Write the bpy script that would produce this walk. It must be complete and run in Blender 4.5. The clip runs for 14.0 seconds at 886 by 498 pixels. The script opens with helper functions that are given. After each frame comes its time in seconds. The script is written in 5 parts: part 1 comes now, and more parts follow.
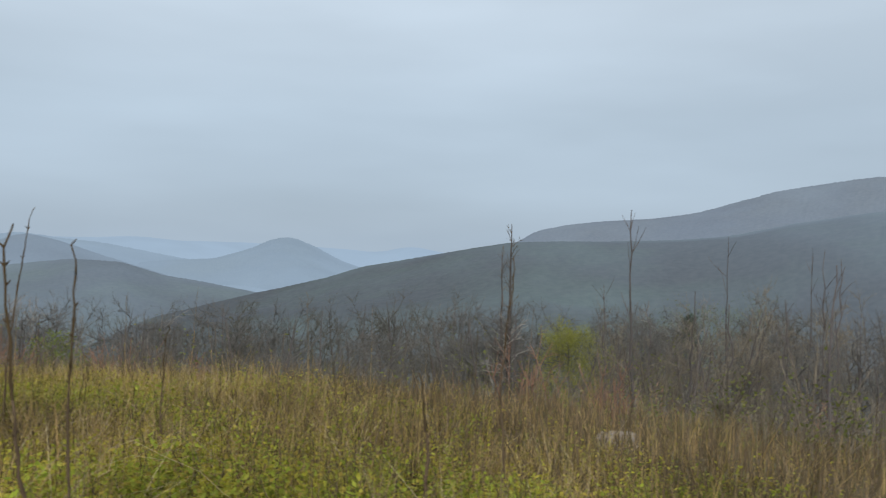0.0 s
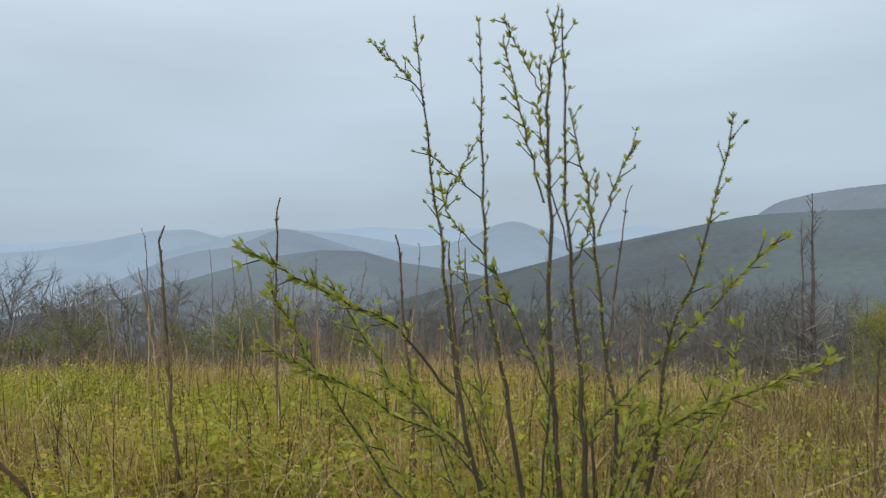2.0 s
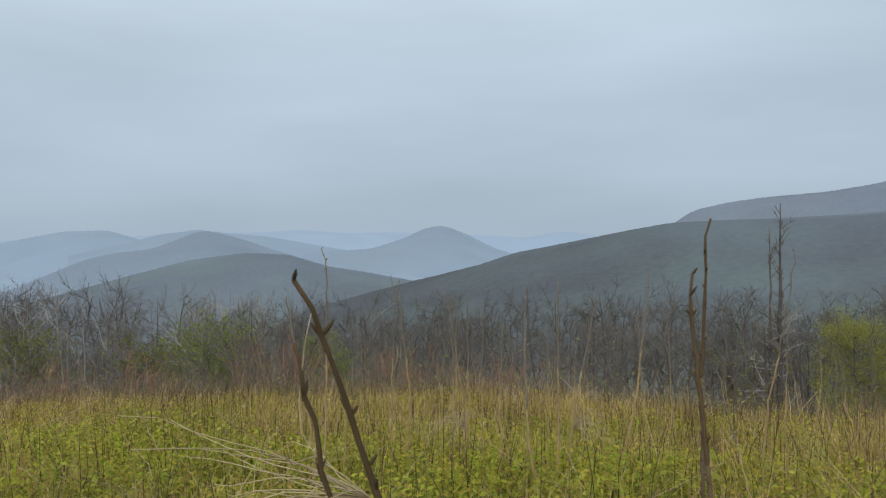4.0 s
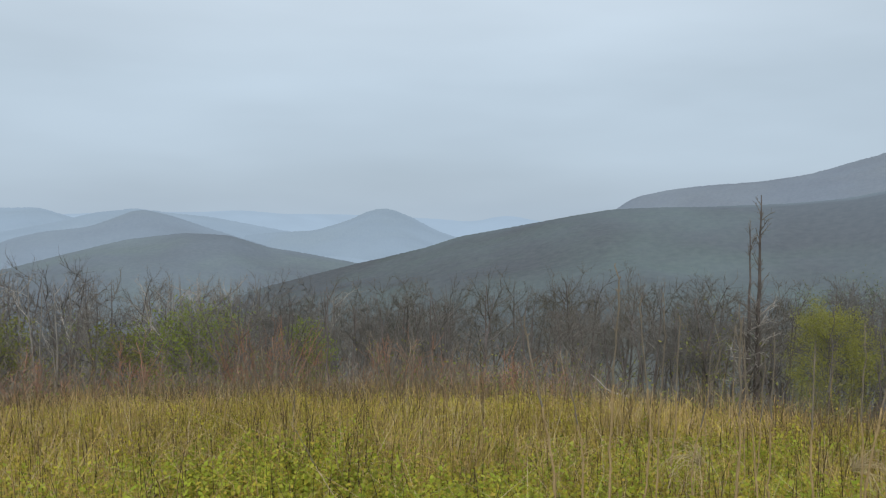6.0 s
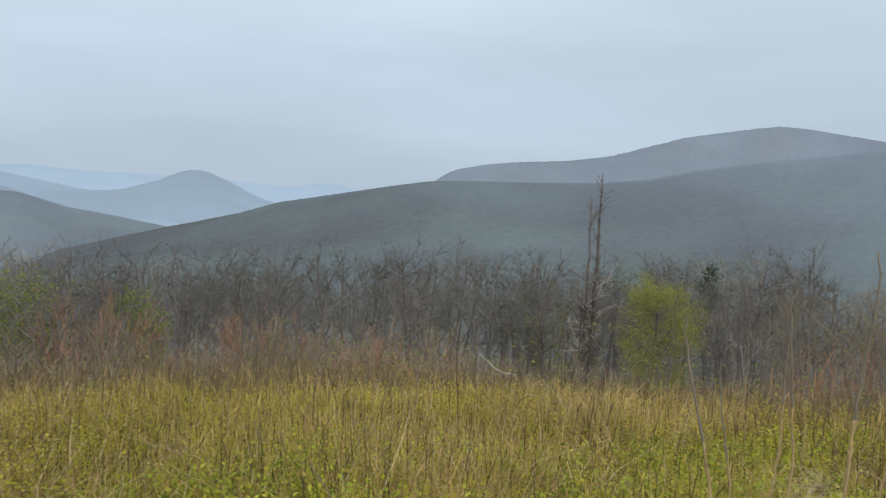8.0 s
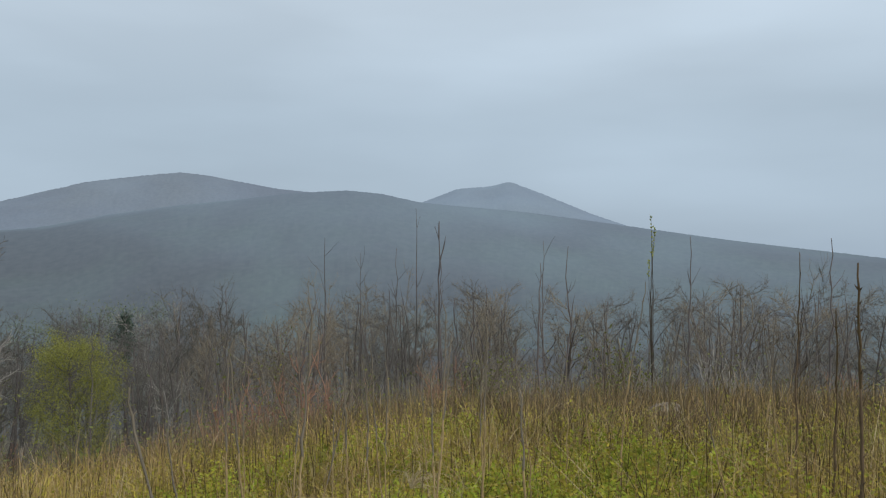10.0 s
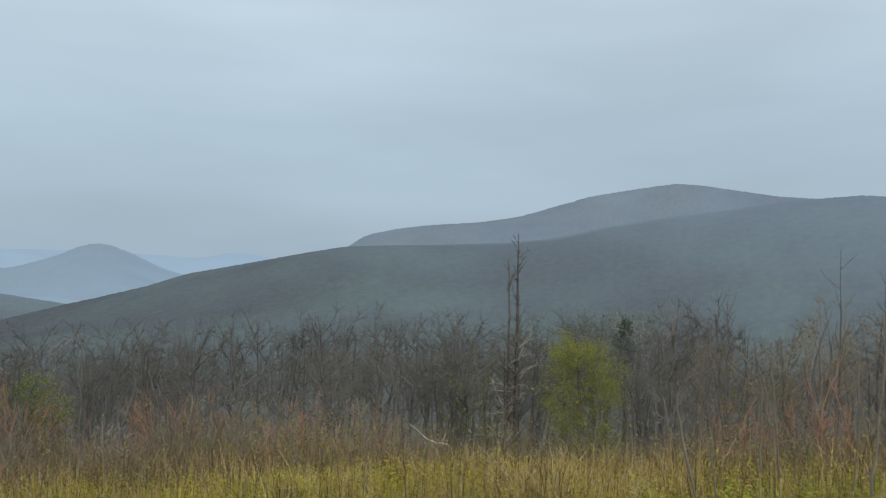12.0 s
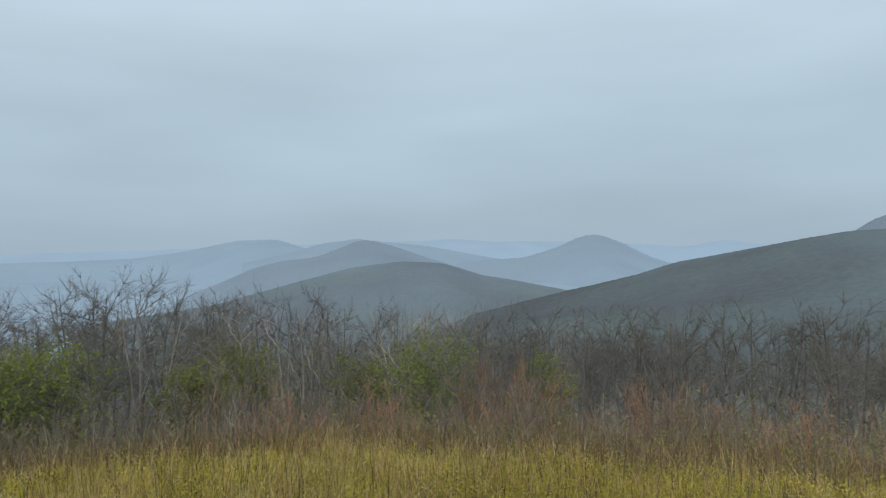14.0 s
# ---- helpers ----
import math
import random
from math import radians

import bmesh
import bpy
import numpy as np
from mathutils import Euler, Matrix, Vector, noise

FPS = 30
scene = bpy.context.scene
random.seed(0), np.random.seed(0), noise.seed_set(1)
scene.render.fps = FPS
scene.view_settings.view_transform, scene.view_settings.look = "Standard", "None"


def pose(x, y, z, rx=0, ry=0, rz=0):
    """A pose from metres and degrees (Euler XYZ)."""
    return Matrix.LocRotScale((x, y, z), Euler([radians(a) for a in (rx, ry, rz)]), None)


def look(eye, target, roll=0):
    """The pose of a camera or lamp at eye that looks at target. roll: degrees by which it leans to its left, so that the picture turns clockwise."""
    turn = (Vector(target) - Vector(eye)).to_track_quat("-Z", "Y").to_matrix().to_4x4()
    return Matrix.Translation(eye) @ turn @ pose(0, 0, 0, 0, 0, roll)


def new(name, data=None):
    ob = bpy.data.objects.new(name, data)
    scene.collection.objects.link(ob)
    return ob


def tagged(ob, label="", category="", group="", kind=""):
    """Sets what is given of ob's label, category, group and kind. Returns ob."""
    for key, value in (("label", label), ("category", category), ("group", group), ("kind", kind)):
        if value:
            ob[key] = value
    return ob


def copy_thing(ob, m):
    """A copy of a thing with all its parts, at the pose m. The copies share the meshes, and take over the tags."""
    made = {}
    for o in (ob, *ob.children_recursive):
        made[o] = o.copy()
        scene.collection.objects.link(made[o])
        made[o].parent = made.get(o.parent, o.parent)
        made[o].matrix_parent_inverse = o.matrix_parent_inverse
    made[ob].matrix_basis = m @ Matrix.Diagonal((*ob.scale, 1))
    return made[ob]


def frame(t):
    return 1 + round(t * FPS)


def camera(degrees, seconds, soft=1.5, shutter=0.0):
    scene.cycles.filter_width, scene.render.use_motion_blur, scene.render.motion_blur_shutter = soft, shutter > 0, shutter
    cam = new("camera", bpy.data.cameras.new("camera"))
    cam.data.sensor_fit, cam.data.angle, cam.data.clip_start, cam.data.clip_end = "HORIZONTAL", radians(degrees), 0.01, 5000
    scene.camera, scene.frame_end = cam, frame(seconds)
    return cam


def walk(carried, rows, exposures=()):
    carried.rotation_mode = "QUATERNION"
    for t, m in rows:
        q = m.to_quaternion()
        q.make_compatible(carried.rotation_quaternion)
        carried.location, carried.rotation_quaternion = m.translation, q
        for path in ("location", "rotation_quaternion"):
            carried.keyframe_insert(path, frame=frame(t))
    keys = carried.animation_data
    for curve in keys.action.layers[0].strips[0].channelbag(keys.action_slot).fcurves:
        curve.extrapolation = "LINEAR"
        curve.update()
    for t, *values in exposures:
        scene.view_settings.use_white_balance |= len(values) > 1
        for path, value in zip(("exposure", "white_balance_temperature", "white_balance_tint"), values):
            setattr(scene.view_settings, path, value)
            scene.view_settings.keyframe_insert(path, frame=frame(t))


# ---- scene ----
# The path: seconds, place, heading (clockwise from +y), tilt, roll.
PATH = [
    (0.0, 0.000, 0.000, 1.550, 13.82, -0.56, 1.27),
    (0.2, -0.206, 0.169, 1.555, 9.07, -0.84, -0.62),
    (0.5, -0.563, 0.403, 1.547, 2.79, -0.64, -1.62),
    (0.8, -0.862, 0.647, 1.540, 1.45, -0.75, -2.12),
    (1.0, -1.086, 0.803, 1.525, 0.06, -1.60, -3.68),
    (1.2, -1.296, 0.952, 1.510, -1.25, -2.87, -4.99),
    (1.4, -1.509, 1.105, 1.510, -2.25, -3.75, -6.13),
    (1.6, -1.744, 1.263, 1.517, -2.93, -4.25, -6.01),
    (1.8, -1.981, 1.422, 1.531, -2.95, -3.41, -4.40),
    (2.0, -2.206, 1.574, 1.542, -3.13, -1.90, -1.45),
    (2.2, -2.419, 1.709, 1.541, -3.92, -1.20, -0.40),
    (2.5, -2.708, 1.898, 1.538, -5.35, -1.35, 0.61),
    (2.6, -2.815, 1.963, 1.545, -6.15, -1.61, 1.47),
    (3.0, -3.232, 2.229, 1.575, -6.04, -0.02, 0.43),
    (3.2, -3.436, 2.340, 1.580, -3.41, -0.75, -1.27),
    (3.8, -4.020, 2.640, 1.650, 1.60, -1.60, -1.20),
    (4.6, -4.780, 2.980, 1.740, 4.40, -2.10, -0.60),
    (5.5, -5.551, 3.358, 1.803, 5.71, -2.43, -0.18),
    (6.0, -5.888, 3.658, 1.813, 6.72, -3.00, 0.16),
    (6.5, -6.184, 3.992, 1.790, 6.57, -4.09, 0.32),
    (7.0, -6.482, 4.395, 1.747, 4.71, -5.05, 0.50),
    (7.5, -6.747, 4.824, 1.723, 8.74, -5.23, 1.21),
    (8.0, -6.884, 5.182, 1.733, 20.51, -5.06, 2.70),
    (8.3, -6.904, 5.324, 1.724, 29.08, -3.86, 2.64),
    (8.5, -6.886, 5.374, 1.722, 35.39, -2.76, 2.23),
    (8.7, -6.850, 5.402, 1.733, 42.42, -1.64, 1.92),
    (9.2, -6.840, 5.400, 1.745, 55.40, -0.70, 1.20),
    (9.8, -6.850, 5.370, 1.760, 63.20, -0.50, 0.40),
    (10.3, -6.855, 5.345, 1.775, 62.40, -0.50, 0.05),
    (10.8, -6.855, 5.340, 1.784, 55.04, -0.46, 0.17),
    (11.0, -6.860, 5.360, 1.786, 50.00, -0.19, 0.83),
    (11.5, -6.920, 5.459, 1.769, 37.63, -0.05, 0.82),
    (12.0, -6.946, 5.524, 1.757, 26.81, -0.04, 0.70),
    (12.5, -6.962, 5.559, 1.750, 17.95, -0.30, -0.07),
    (13.0, -7.001, 5.601, 1.760, 9.50, -0.56, -0.42),
    (13.5, -7.014, 5.625, 1.766, 0.57, -0.74, -0.98),
    (14.0, -7.004, 5.635, 1.768, -9.05, -0.85, -0.91),
]
cam = camera(60.9, 14.0, soft=1.2, shutter=0.1)
walk(cam, [(t, pose(x, y, z, 90 + tilt, 0, -head) @ pose(0, 0, 0, 0, 0, roll))
           for t, x, y, z, head, tilt, roll in PATH],
     exposures=[(0, 0.0, 6420, 10), (1.6, 0.1, 6540, 10), (2.5, 0.02, 6480, 10), (3.2, -0.05, 6420, 10), (6.0, 0.08, 6500, 10), (8.0, 0.19, 6520, 10), (8.6, 0.06, 6420, 10), (10.8, -0.08, 6380, 8), (11.6, -0.08, 6330, 6), (14.0, -0.06, 6330, 6)])

# ---- light: a low overcast sky and a very wide, weak sun behind the cloud ----
world = bpy.data.worlds.new("overcast_sky")
scene.world = world
world.use_nodes = True
wn, wl = world.node_tree.nodes, world.node_tree.links
wn.clear()
w_out = wn.new("ShaderNodeOutputWorld")
w_sky = wn.new("ShaderNodeTexSky")
w_sky.sky_type, w_sky.sun_disc = "NISHITA", False
w_sky.sun_elevation, w_sky.sun_rotation = radians(36), radians(200)
w_bg1 = wn.new("ShaderNodeBackground")
w_bg1.inputs["Strength"].default_value = 0.05
wl.new(w_sky.outputs[0], w_bg1.inputs["Color"])
w_co = wn.new("ShaderNodeTexCoord")
w_sep = wn.new("ShaderNodeSeparateXYZ")
wl.new(w_co.outputs["Generated"], w_sep.inputs[0])
w_up = wn.new("ShaderNodeMapRange")          # cloud brightens from the horizon to the zenith
w_up.inputs["From Min"].default_value, w_up.inputs["From Max"].default_value = 0.0, 1.0
w_up.inputs["To Min"].default_value, w_up.inputs["To Max"].default_value = 0.0, 1.0
wl.new(w_sep.outputs["Z"], w_up.inputs["Value"])
w_ramp = wn.new("ShaderNodeValToRGB")
w_ramp.color_ramp.elements[0].position, w_ramp.color_ramp.elements[0].color = 0.0, (0.43, 0.53, 0.635, 1)
w_ramp.color_ramp.elements[1].position, w_ramp.color_ramp.elements[1].color = 1.0, (1.75, 1.8, 1.85, 1)
e = w_ramp.color_ramp.elements.new(0.16)
e.color = (0.515, 0.625, 0.73, 1)
e = w_ramp.color_ramp.elements.new(0.34)
e.color = (0.65, 0.755, 0.855, 1)
wl.new(w_up.outputs[0], w_ramp.inputs[0])
w_map = wn.new("ShaderNodeMapping")
w_map.inputs["Scale"].default_value = (1.6, 1.6, 7.0)
wl.new(w_co.outputs["Generated"], w_map.inputs[0])
w_noise = wn.new("ShaderNodeTexNoise")
w_noise.inputs["Scale"].default_value, w_noise.inputs["Detail"].default_value = 1.3, 4.0
w_noise.inputs["Roughness"].default_value = 0.42
wl.new(w_map.outputs[0], w_noise.inputs["Vector"])
w_cl = wn.new("ShaderNodeMapRange")
w_cl.inputs["From Min"].default_value, w_cl.inputs["From Max"].default_value = 0.3, 0.7
w_cl.inputs["To Min"].default_value, w_cl.inputs["To Max"].default_value = 0.9, 1.08
wl.new(w_noise.outputs[0], w_cl.inputs["Value"])
w_bg2 = wn.new("ShaderNodeBackground")
wl.new(w_ramp.outputs[0], w_bg2.inputs["Color"])
w_str = wn.new("ShaderNodeMath")
w_str.operation = "MULTIPLY"
w_str.inputs[1].default_value = 1.0
wl.new(w_cl.outputs[0], w_str.inputs[0])
wl.new(w_str.outputs[0], w_bg2.inputs["Strength"])
w_mix = wn.new("ShaderNodeMixShader")
w_mix.inputs[0].default_value = 0.92
wl.new(w_bg1.outputs[0], w_mix.inputs[1])
wl.new(w_bg2.outputs[0], w_mix.inputs[2])
wl.new(w_mix.outputs[0], w_out.inputs[0])

sun_data = bpy.data.lights.new("sun", "SUN")
sun_data.energy, sun_data.angle, sun_data.color = 2.6, radians(45), (1.0, 0.97, 0.92)
sun = new("sun", sun_data)
sun.matrix_world = look((0, 0, 60), (math.sin(radians(20)) * 82, math.cos(radians(20)) * 82, 0))


# ---- materials ----
def plant(name, colours, scale=6.0, rough=0.75, translucent=0.0, wear=0.25, per="island", patchy=0.4):
    """A plant's surface: colours spread over its pieces, with fine streaks on top."""
    mat = bpy.data.materials.new(name)
    mat.use_nodes = True
    n, l = mat.node_tree.nodes, mat.node_tree.links
    bsdf, out = n["Principled BSDF"], n["Material Output"]
    ramp = n.new("ShaderNodeValToRGB")
    els = ramp.color_ramp.elements
    for i, c in enumerate(colours):
        pos = i / max(1, len(colours) - 1)
        el = els[i] if i < 2 and len(colours) > 1 and i == 0 else (els[-1] if i == len(colours) - 1 else els.new(pos))
        el.position, el.color = pos, (*c, 1)
    if per == "island":
        src = n.new("ShaderNodeNewGeometry").outputs["Random Per Island"]
    else:
        src = n.new("ShaderNodeObjectInfo").outputs["Random"]
    l.new(src, ramp.inputs[0])
    tc = n.new("ShaderNodeTexCoord")
    grain = n.new("ShaderNodeTexNoise")
    grain.inputs["Scale"].default_value, grain.inputs["Detail"].default_value = scale, 5.0
    l.new(tc.outputs["Object"], grain.inputs["Vector"])
    big = n.new("ShaderNodeTexNoise")
    big.inputs["Scale"].default_value, big.inputs["Detail"].default_value = scale * 0.08, 2.0
    l.new(tc.outputs["Object"], big.inputs["Vector"])
    add = n.new("ShaderNodeMath")
    l.new(grain.outputs[0], add.inputs[0])
    l.new(big.outputs[0], add.inputs[1])
    rng = n.new("ShaderNodeMapRange")
    rng.inputs["From Min"].default_value, rng.inputs["From Max"].default_value = 1 - patchy, 1 + patchy
    rng.inputs["To Min"].default_value, rng.inputs["To Max"].default_value = 1 - wear, 1 + wear
    l.new(add.outputs[0], rng.inputs["Value"])
    mul = n.new("ShaderNodeVectorMath")
    mul.operation = "SCALE"
    l.new(ramp.outputs[0], mul.inputs[0])
    l.new(rng.outputs[0], mul.inputs["Scale"])
    l.new(mul.outputs[0], bsdf.inputs["Base Color"])
    bsdf.inputs["Roughness"].default_value = rough
    bsdf.inputs["Specular IOR Level"].default_value = 0.06
    bump = n.new("ShaderNodeBump")
    bump.inputs["Strength"].default_value, bump.inputs["Distance"].default_value = 0.35, 0.01
    l.new(grain.outputs[0], bump.inputs["Height"])
    l.new(bump.outputs[0], bsdf.inputs["Normal"])
    if translucent:
        tr = n.new("ShaderNodeBsdfTranslucent")
        l.new(mul.outputs[0], tr.inputs["Color"])
        mix = n.new("ShaderNodeMixShader")
        mix.inputs[0].default_value = translucent
        l.new(bsdf.outputs[0], mix.inputs[1])
        l.new(tr.outputs[0], mix.inputs[2])
        l.new(mix.outputs[0], out.inputs["Surface"])
    return mat


def distance(name, colour, other, haze_glow, share, scale, east=0.0, deep=0.10):
    """A far wooded hill: mottled bare and budding woods, with haze mixed in as emission."""
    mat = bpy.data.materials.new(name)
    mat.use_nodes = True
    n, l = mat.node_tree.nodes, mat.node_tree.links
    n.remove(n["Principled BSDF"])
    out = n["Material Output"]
    geo = n.new("ShaderNodeNewGeometry")
    big = n.new("ShaderNodeTexNoise")
    big.inputs["Scale"].default_value, big.inputs["Detail"].default_value = 1 / scale, 6.0
    big.inputs["Roughness"].default_value = 0.62
    l.new(geo.outputs["Position"], big.inputs["Vector"])
    fine = n.new("ShaderNodeTexNoise")
    fine.inputs["Scale"].default_value, fine.inputs["Detail"].default_value = 0.11, 3.0
    l.new(geo.outputs["Position"], fine.inputs["Vector"])
    ramp = n.new("ShaderNodeValToRGB")
    ramp.color_ramp.elements[0].position, ramp.color_ramp.elements[0].color = 0.42, (*colour, 1)
    ramp.color_ramp.elements[1].position, ramp.color_ramp.elements[1].color = 0.64, (*other, 1)
    l.new(big.outputs[0], ramp.inputs[0])
    rng = n.new("ShaderNodeMapRange")
    rng.inputs["From Min"].default_value, rng.inputs["From Max"].default_value = 0.3, 0.7
    rng.inputs["To Min"].default_value, rng.inputs["To Max"].default_value = 0.8, 1.2
    l.new(fine.outputs[0], rng.inputs["Value"])
    mul = n.new("ShaderNodeVectorMath")
    mul.operation = "SCALE"
    l.new(ramp.outputs[0], mul.inputs[0])
    l.new(rng.outputs[0], mul.inputs["Scale"])
    dif = n.new("ShaderNodeBsdfDiffuse")
    l.new(mul.outputs[0], dif.inputs["Color"])
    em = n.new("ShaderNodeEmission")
    em.inputs["Color"].default_value = (*haze_glow, 1)
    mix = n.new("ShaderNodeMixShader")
    # valley mist as emission: thicker low down, and towards the east where asked
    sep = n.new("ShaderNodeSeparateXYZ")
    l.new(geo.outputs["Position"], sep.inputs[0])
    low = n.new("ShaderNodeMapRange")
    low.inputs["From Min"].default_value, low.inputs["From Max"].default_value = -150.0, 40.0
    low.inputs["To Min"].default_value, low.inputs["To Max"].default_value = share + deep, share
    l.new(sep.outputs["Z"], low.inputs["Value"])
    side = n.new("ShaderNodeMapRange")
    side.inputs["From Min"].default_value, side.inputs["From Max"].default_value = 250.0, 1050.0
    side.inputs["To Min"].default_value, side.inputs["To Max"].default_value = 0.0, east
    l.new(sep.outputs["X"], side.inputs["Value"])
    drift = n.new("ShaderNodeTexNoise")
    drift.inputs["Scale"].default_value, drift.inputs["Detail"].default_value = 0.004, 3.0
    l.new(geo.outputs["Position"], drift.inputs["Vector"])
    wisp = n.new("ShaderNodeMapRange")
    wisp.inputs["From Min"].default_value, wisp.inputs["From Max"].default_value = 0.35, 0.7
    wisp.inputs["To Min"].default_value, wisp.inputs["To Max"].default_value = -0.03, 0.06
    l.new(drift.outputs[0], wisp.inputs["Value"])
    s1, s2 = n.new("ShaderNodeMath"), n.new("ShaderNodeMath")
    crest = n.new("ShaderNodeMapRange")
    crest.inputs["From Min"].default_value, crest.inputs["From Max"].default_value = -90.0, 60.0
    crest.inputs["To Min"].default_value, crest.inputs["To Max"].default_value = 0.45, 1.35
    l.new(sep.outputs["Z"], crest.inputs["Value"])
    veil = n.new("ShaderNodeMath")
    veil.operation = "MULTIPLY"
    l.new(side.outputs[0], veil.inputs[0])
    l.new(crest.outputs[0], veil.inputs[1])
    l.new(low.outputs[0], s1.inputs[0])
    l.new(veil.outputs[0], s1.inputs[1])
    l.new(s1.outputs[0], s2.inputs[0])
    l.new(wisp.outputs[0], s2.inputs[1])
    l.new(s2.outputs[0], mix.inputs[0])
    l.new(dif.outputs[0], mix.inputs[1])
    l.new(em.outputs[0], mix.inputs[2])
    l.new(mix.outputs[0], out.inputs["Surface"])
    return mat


def soil(name):
    mat = bpy.data.materials.new(name)
    mat.use_nodes = True
    n, l = mat.node_tree.nodes, mat.node_tree.links
    bsdf = n["Principled BSDF"]
    geo = n.new("ShaderNodeNewGeometry")
    a = n.new("ShaderNodeTexNoise")
    a.inputs["Scale"].default_value, a.inputs["Detail"].default_value = 9.0, 6.0
    b = n.new("ShaderNodeTexNoise")
    b.inputs["Scale"].default_value, b.inputs["Detail"].default_value = 0.35, 4.0
    for t in (a, b):
        l.new(geo.outputs["Position"], t.inputs["Vector"])
    r1 = n.new("ShaderNodeValToRGB")
    r1.color_ramp.elements[0].position, r1.color_ramp.elements[0].color = 0.35, (0.045, 0.038, 0.02, 1)
    r1.color_ramp.elements[1].position, r1.color_ramp.elements[1].color = 0.68, (0.15, 0.12, 0.055, 1)
    l.new(a.outputs[0], r1.inputs[0])
    r2 = n.new("ShaderNodeValToRGB")
    r2.color_ramp.elements[0].position, r2.color_ramp.elements[0].color = 0.4, (0.10, 0.075, 0.05, 1)
    r2.color_ramp.elements[1].position, r2.color_ramp.elements[1].color = 0.62, (0.075, 0.09, 0.02, 1)
    l.new(b.outputs[0], r2.inputs[0])
    mix = n.new("ShaderNodeMix")
    mix.data_type = "RGBA"
    mix.inputs["Factor"].default_value = 0.5
    l.new(r1.outputs[0], mix.inputs["A"])
    l.new(r2.outputs[0], mix.inputs["B"])
    l.new(mix.outputs["Result"], bsdf.inputs["Base Color"])
    bsdf.inputs["Roughness"].default_value = 0.95
    bump = n.new("ShaderNodeBump")
    bump.inputs["Strength"].default_value, bump.inputs["Distance"].default_value = 0.8, 0.05
    l.new(a.outputs[0], bump.inputs["Height"])
    l.new(bump.outputs[0], bsdf.inputs["Normal"])
    return mat


# haze colour that the far hills' materials emit
HAZE_GLOW = (0.365, 0.485, 0.62)
M_SOIL = soil("meadow_soil")
M_DRY = plant("dry_grass", [(0.324, 0.243, 0.059), (0.508, 0.389, 0.124), (0.389, 0.324, 0.052), (0.140, 0.108, 0.024), (0.302, 0.275, 0.032), (0.464, 0.367, 0.130), (0.216, 0.157, 0.049), (0.432, 0.313, 0.097)], 9, 0.8, 0.3, 0.5, "island", 0.22)
M_GREEN = plant("green_grass", [(0.281, 0.281, 0.026), (0.410, 0.362, 0.039), (0.130, 0.130, 0.014), (0.335, 0.335, 0.028), (0.464, 0.362, 0.063), (0.194, 0.184, 0.019)], 9, 0.6, 0.35, 0.5, "island", 0.22)
M_HERB = plant("herb_leaf", [(0.217, 0.205, 0.025), (0.279, 0.262, 0.032), (0.234, 0.239, 0.025), (0.342, 0.274, 0.051), (0.251, 0.182, 0.040), (0.302, 0.274, 0.034), (0.171, 0.148, 0.023)], 10, 0.8, 0.45, 0.4, "island", 0.22)
M_RUST = plant("rusty_grass", [(0.27, 0.18, 0.075), (0.38, 0.275, 0.12), (0.25, 0.19, 0.06), (0.30, 0.19, 0.085), (0.42, 0.31, 0.15), (0.16, 0.105, 0.045), (0.24, 0.21, 0.05)], 9, 0.8, 0.3, 0.45, "island", 0.25)
M_DARK = plant("dark_stem", [(0.045, 0.033, 0.018), (0.075, 0.052, 0.028), (0.035, 0.028, 0.016)], 25, 0.8)
M_PALE = plant("pale_stalk", [(0.30, 0.22, 0.105), (0.37, 0.285, 0.15), (0.22, 0.155, 0.075), (0.33, 0.225, 0.10)], 22, 0.75, 0, 0.35)
M_BROWN = plant("brown_stalk", [(0.072, 0.049, 0.030), (0.108, 0.076, 0.048), (0.054, 0.039, 0.026)], 22, 0.8, 0, 0.4)
M_STRAW = plant("straw", [(0.350, 0.280, 0.164), (0.420, 0.350, 0.208), (0.294, 0.217, 0.126)], 22, 0.7, 0.2)
M_BARK = plant("grey_bark", [(0.075, 0.066, 0.062), (0.12, 0.105, 0.1), (0.09, 0.078, 0.072)], 4, 0.9, 0, 0.4, "object")
M_DEAD = plant("dark_dead_bark", [(0.066, 0.057, 0.052), (0.088, 0.077, 0.07), (0.054, 0.047, 0.043)], 4, 0.95, 0, 0.5, "object")
# twigs of the grove and farther trees, slightly darker than bare_twigs
M_FAR = plant("grove_twigs", [(0.068, 0.066, 0.060), (0.098, 0.094, 0.086), (0.080, 0.076, 0.069), (0.17, 0.165, 0.15)], 4, 0.9)
M_TWIG = plant("bare_twigs", [(0.088, 0.082, 0.072), (0.125, 0.116, 0.103), (0.10, 0.092, 0.08), (0.19, 0.178, 0.16)], 4, 0.9)
M_DEEP = plant("deep_wood_twigs", [(0.074, 0.070, 0.058), (0.10, 0.093, 0.077), (0.08, 0.077, 0.064)], 4, 0.9)
M_SILVER = plant("silver_bark", [(0.22, 0.205, 0.185), (0.30, 0.28, 0.25), (0.15, 0.138, 0.125), (0.11, 0.10, 0.092)], 3, 0.85, 0, 0.4)
M_BRUSH = plant("brown_brush", [(0.105, 0.076, 0.045), (0.145, 0.105, 0.062), (0.08, 0.06, 0.036), (0.18, 0.135, 0.08), (0.06, 0.046, 0.03), (0.115, 0.105, 0.04)], 9, 0.85, 0.0, 0.4)
M_SHRUB = plant("shrub_twigs", [(0.125, 0.104, 0.078), (0.175, 0.148, 0.11), (0.098, 0.083, 0.064), (0.23, 0.195, 0.145), (0.08, 0.066, 0.05)], 6, 0.9)
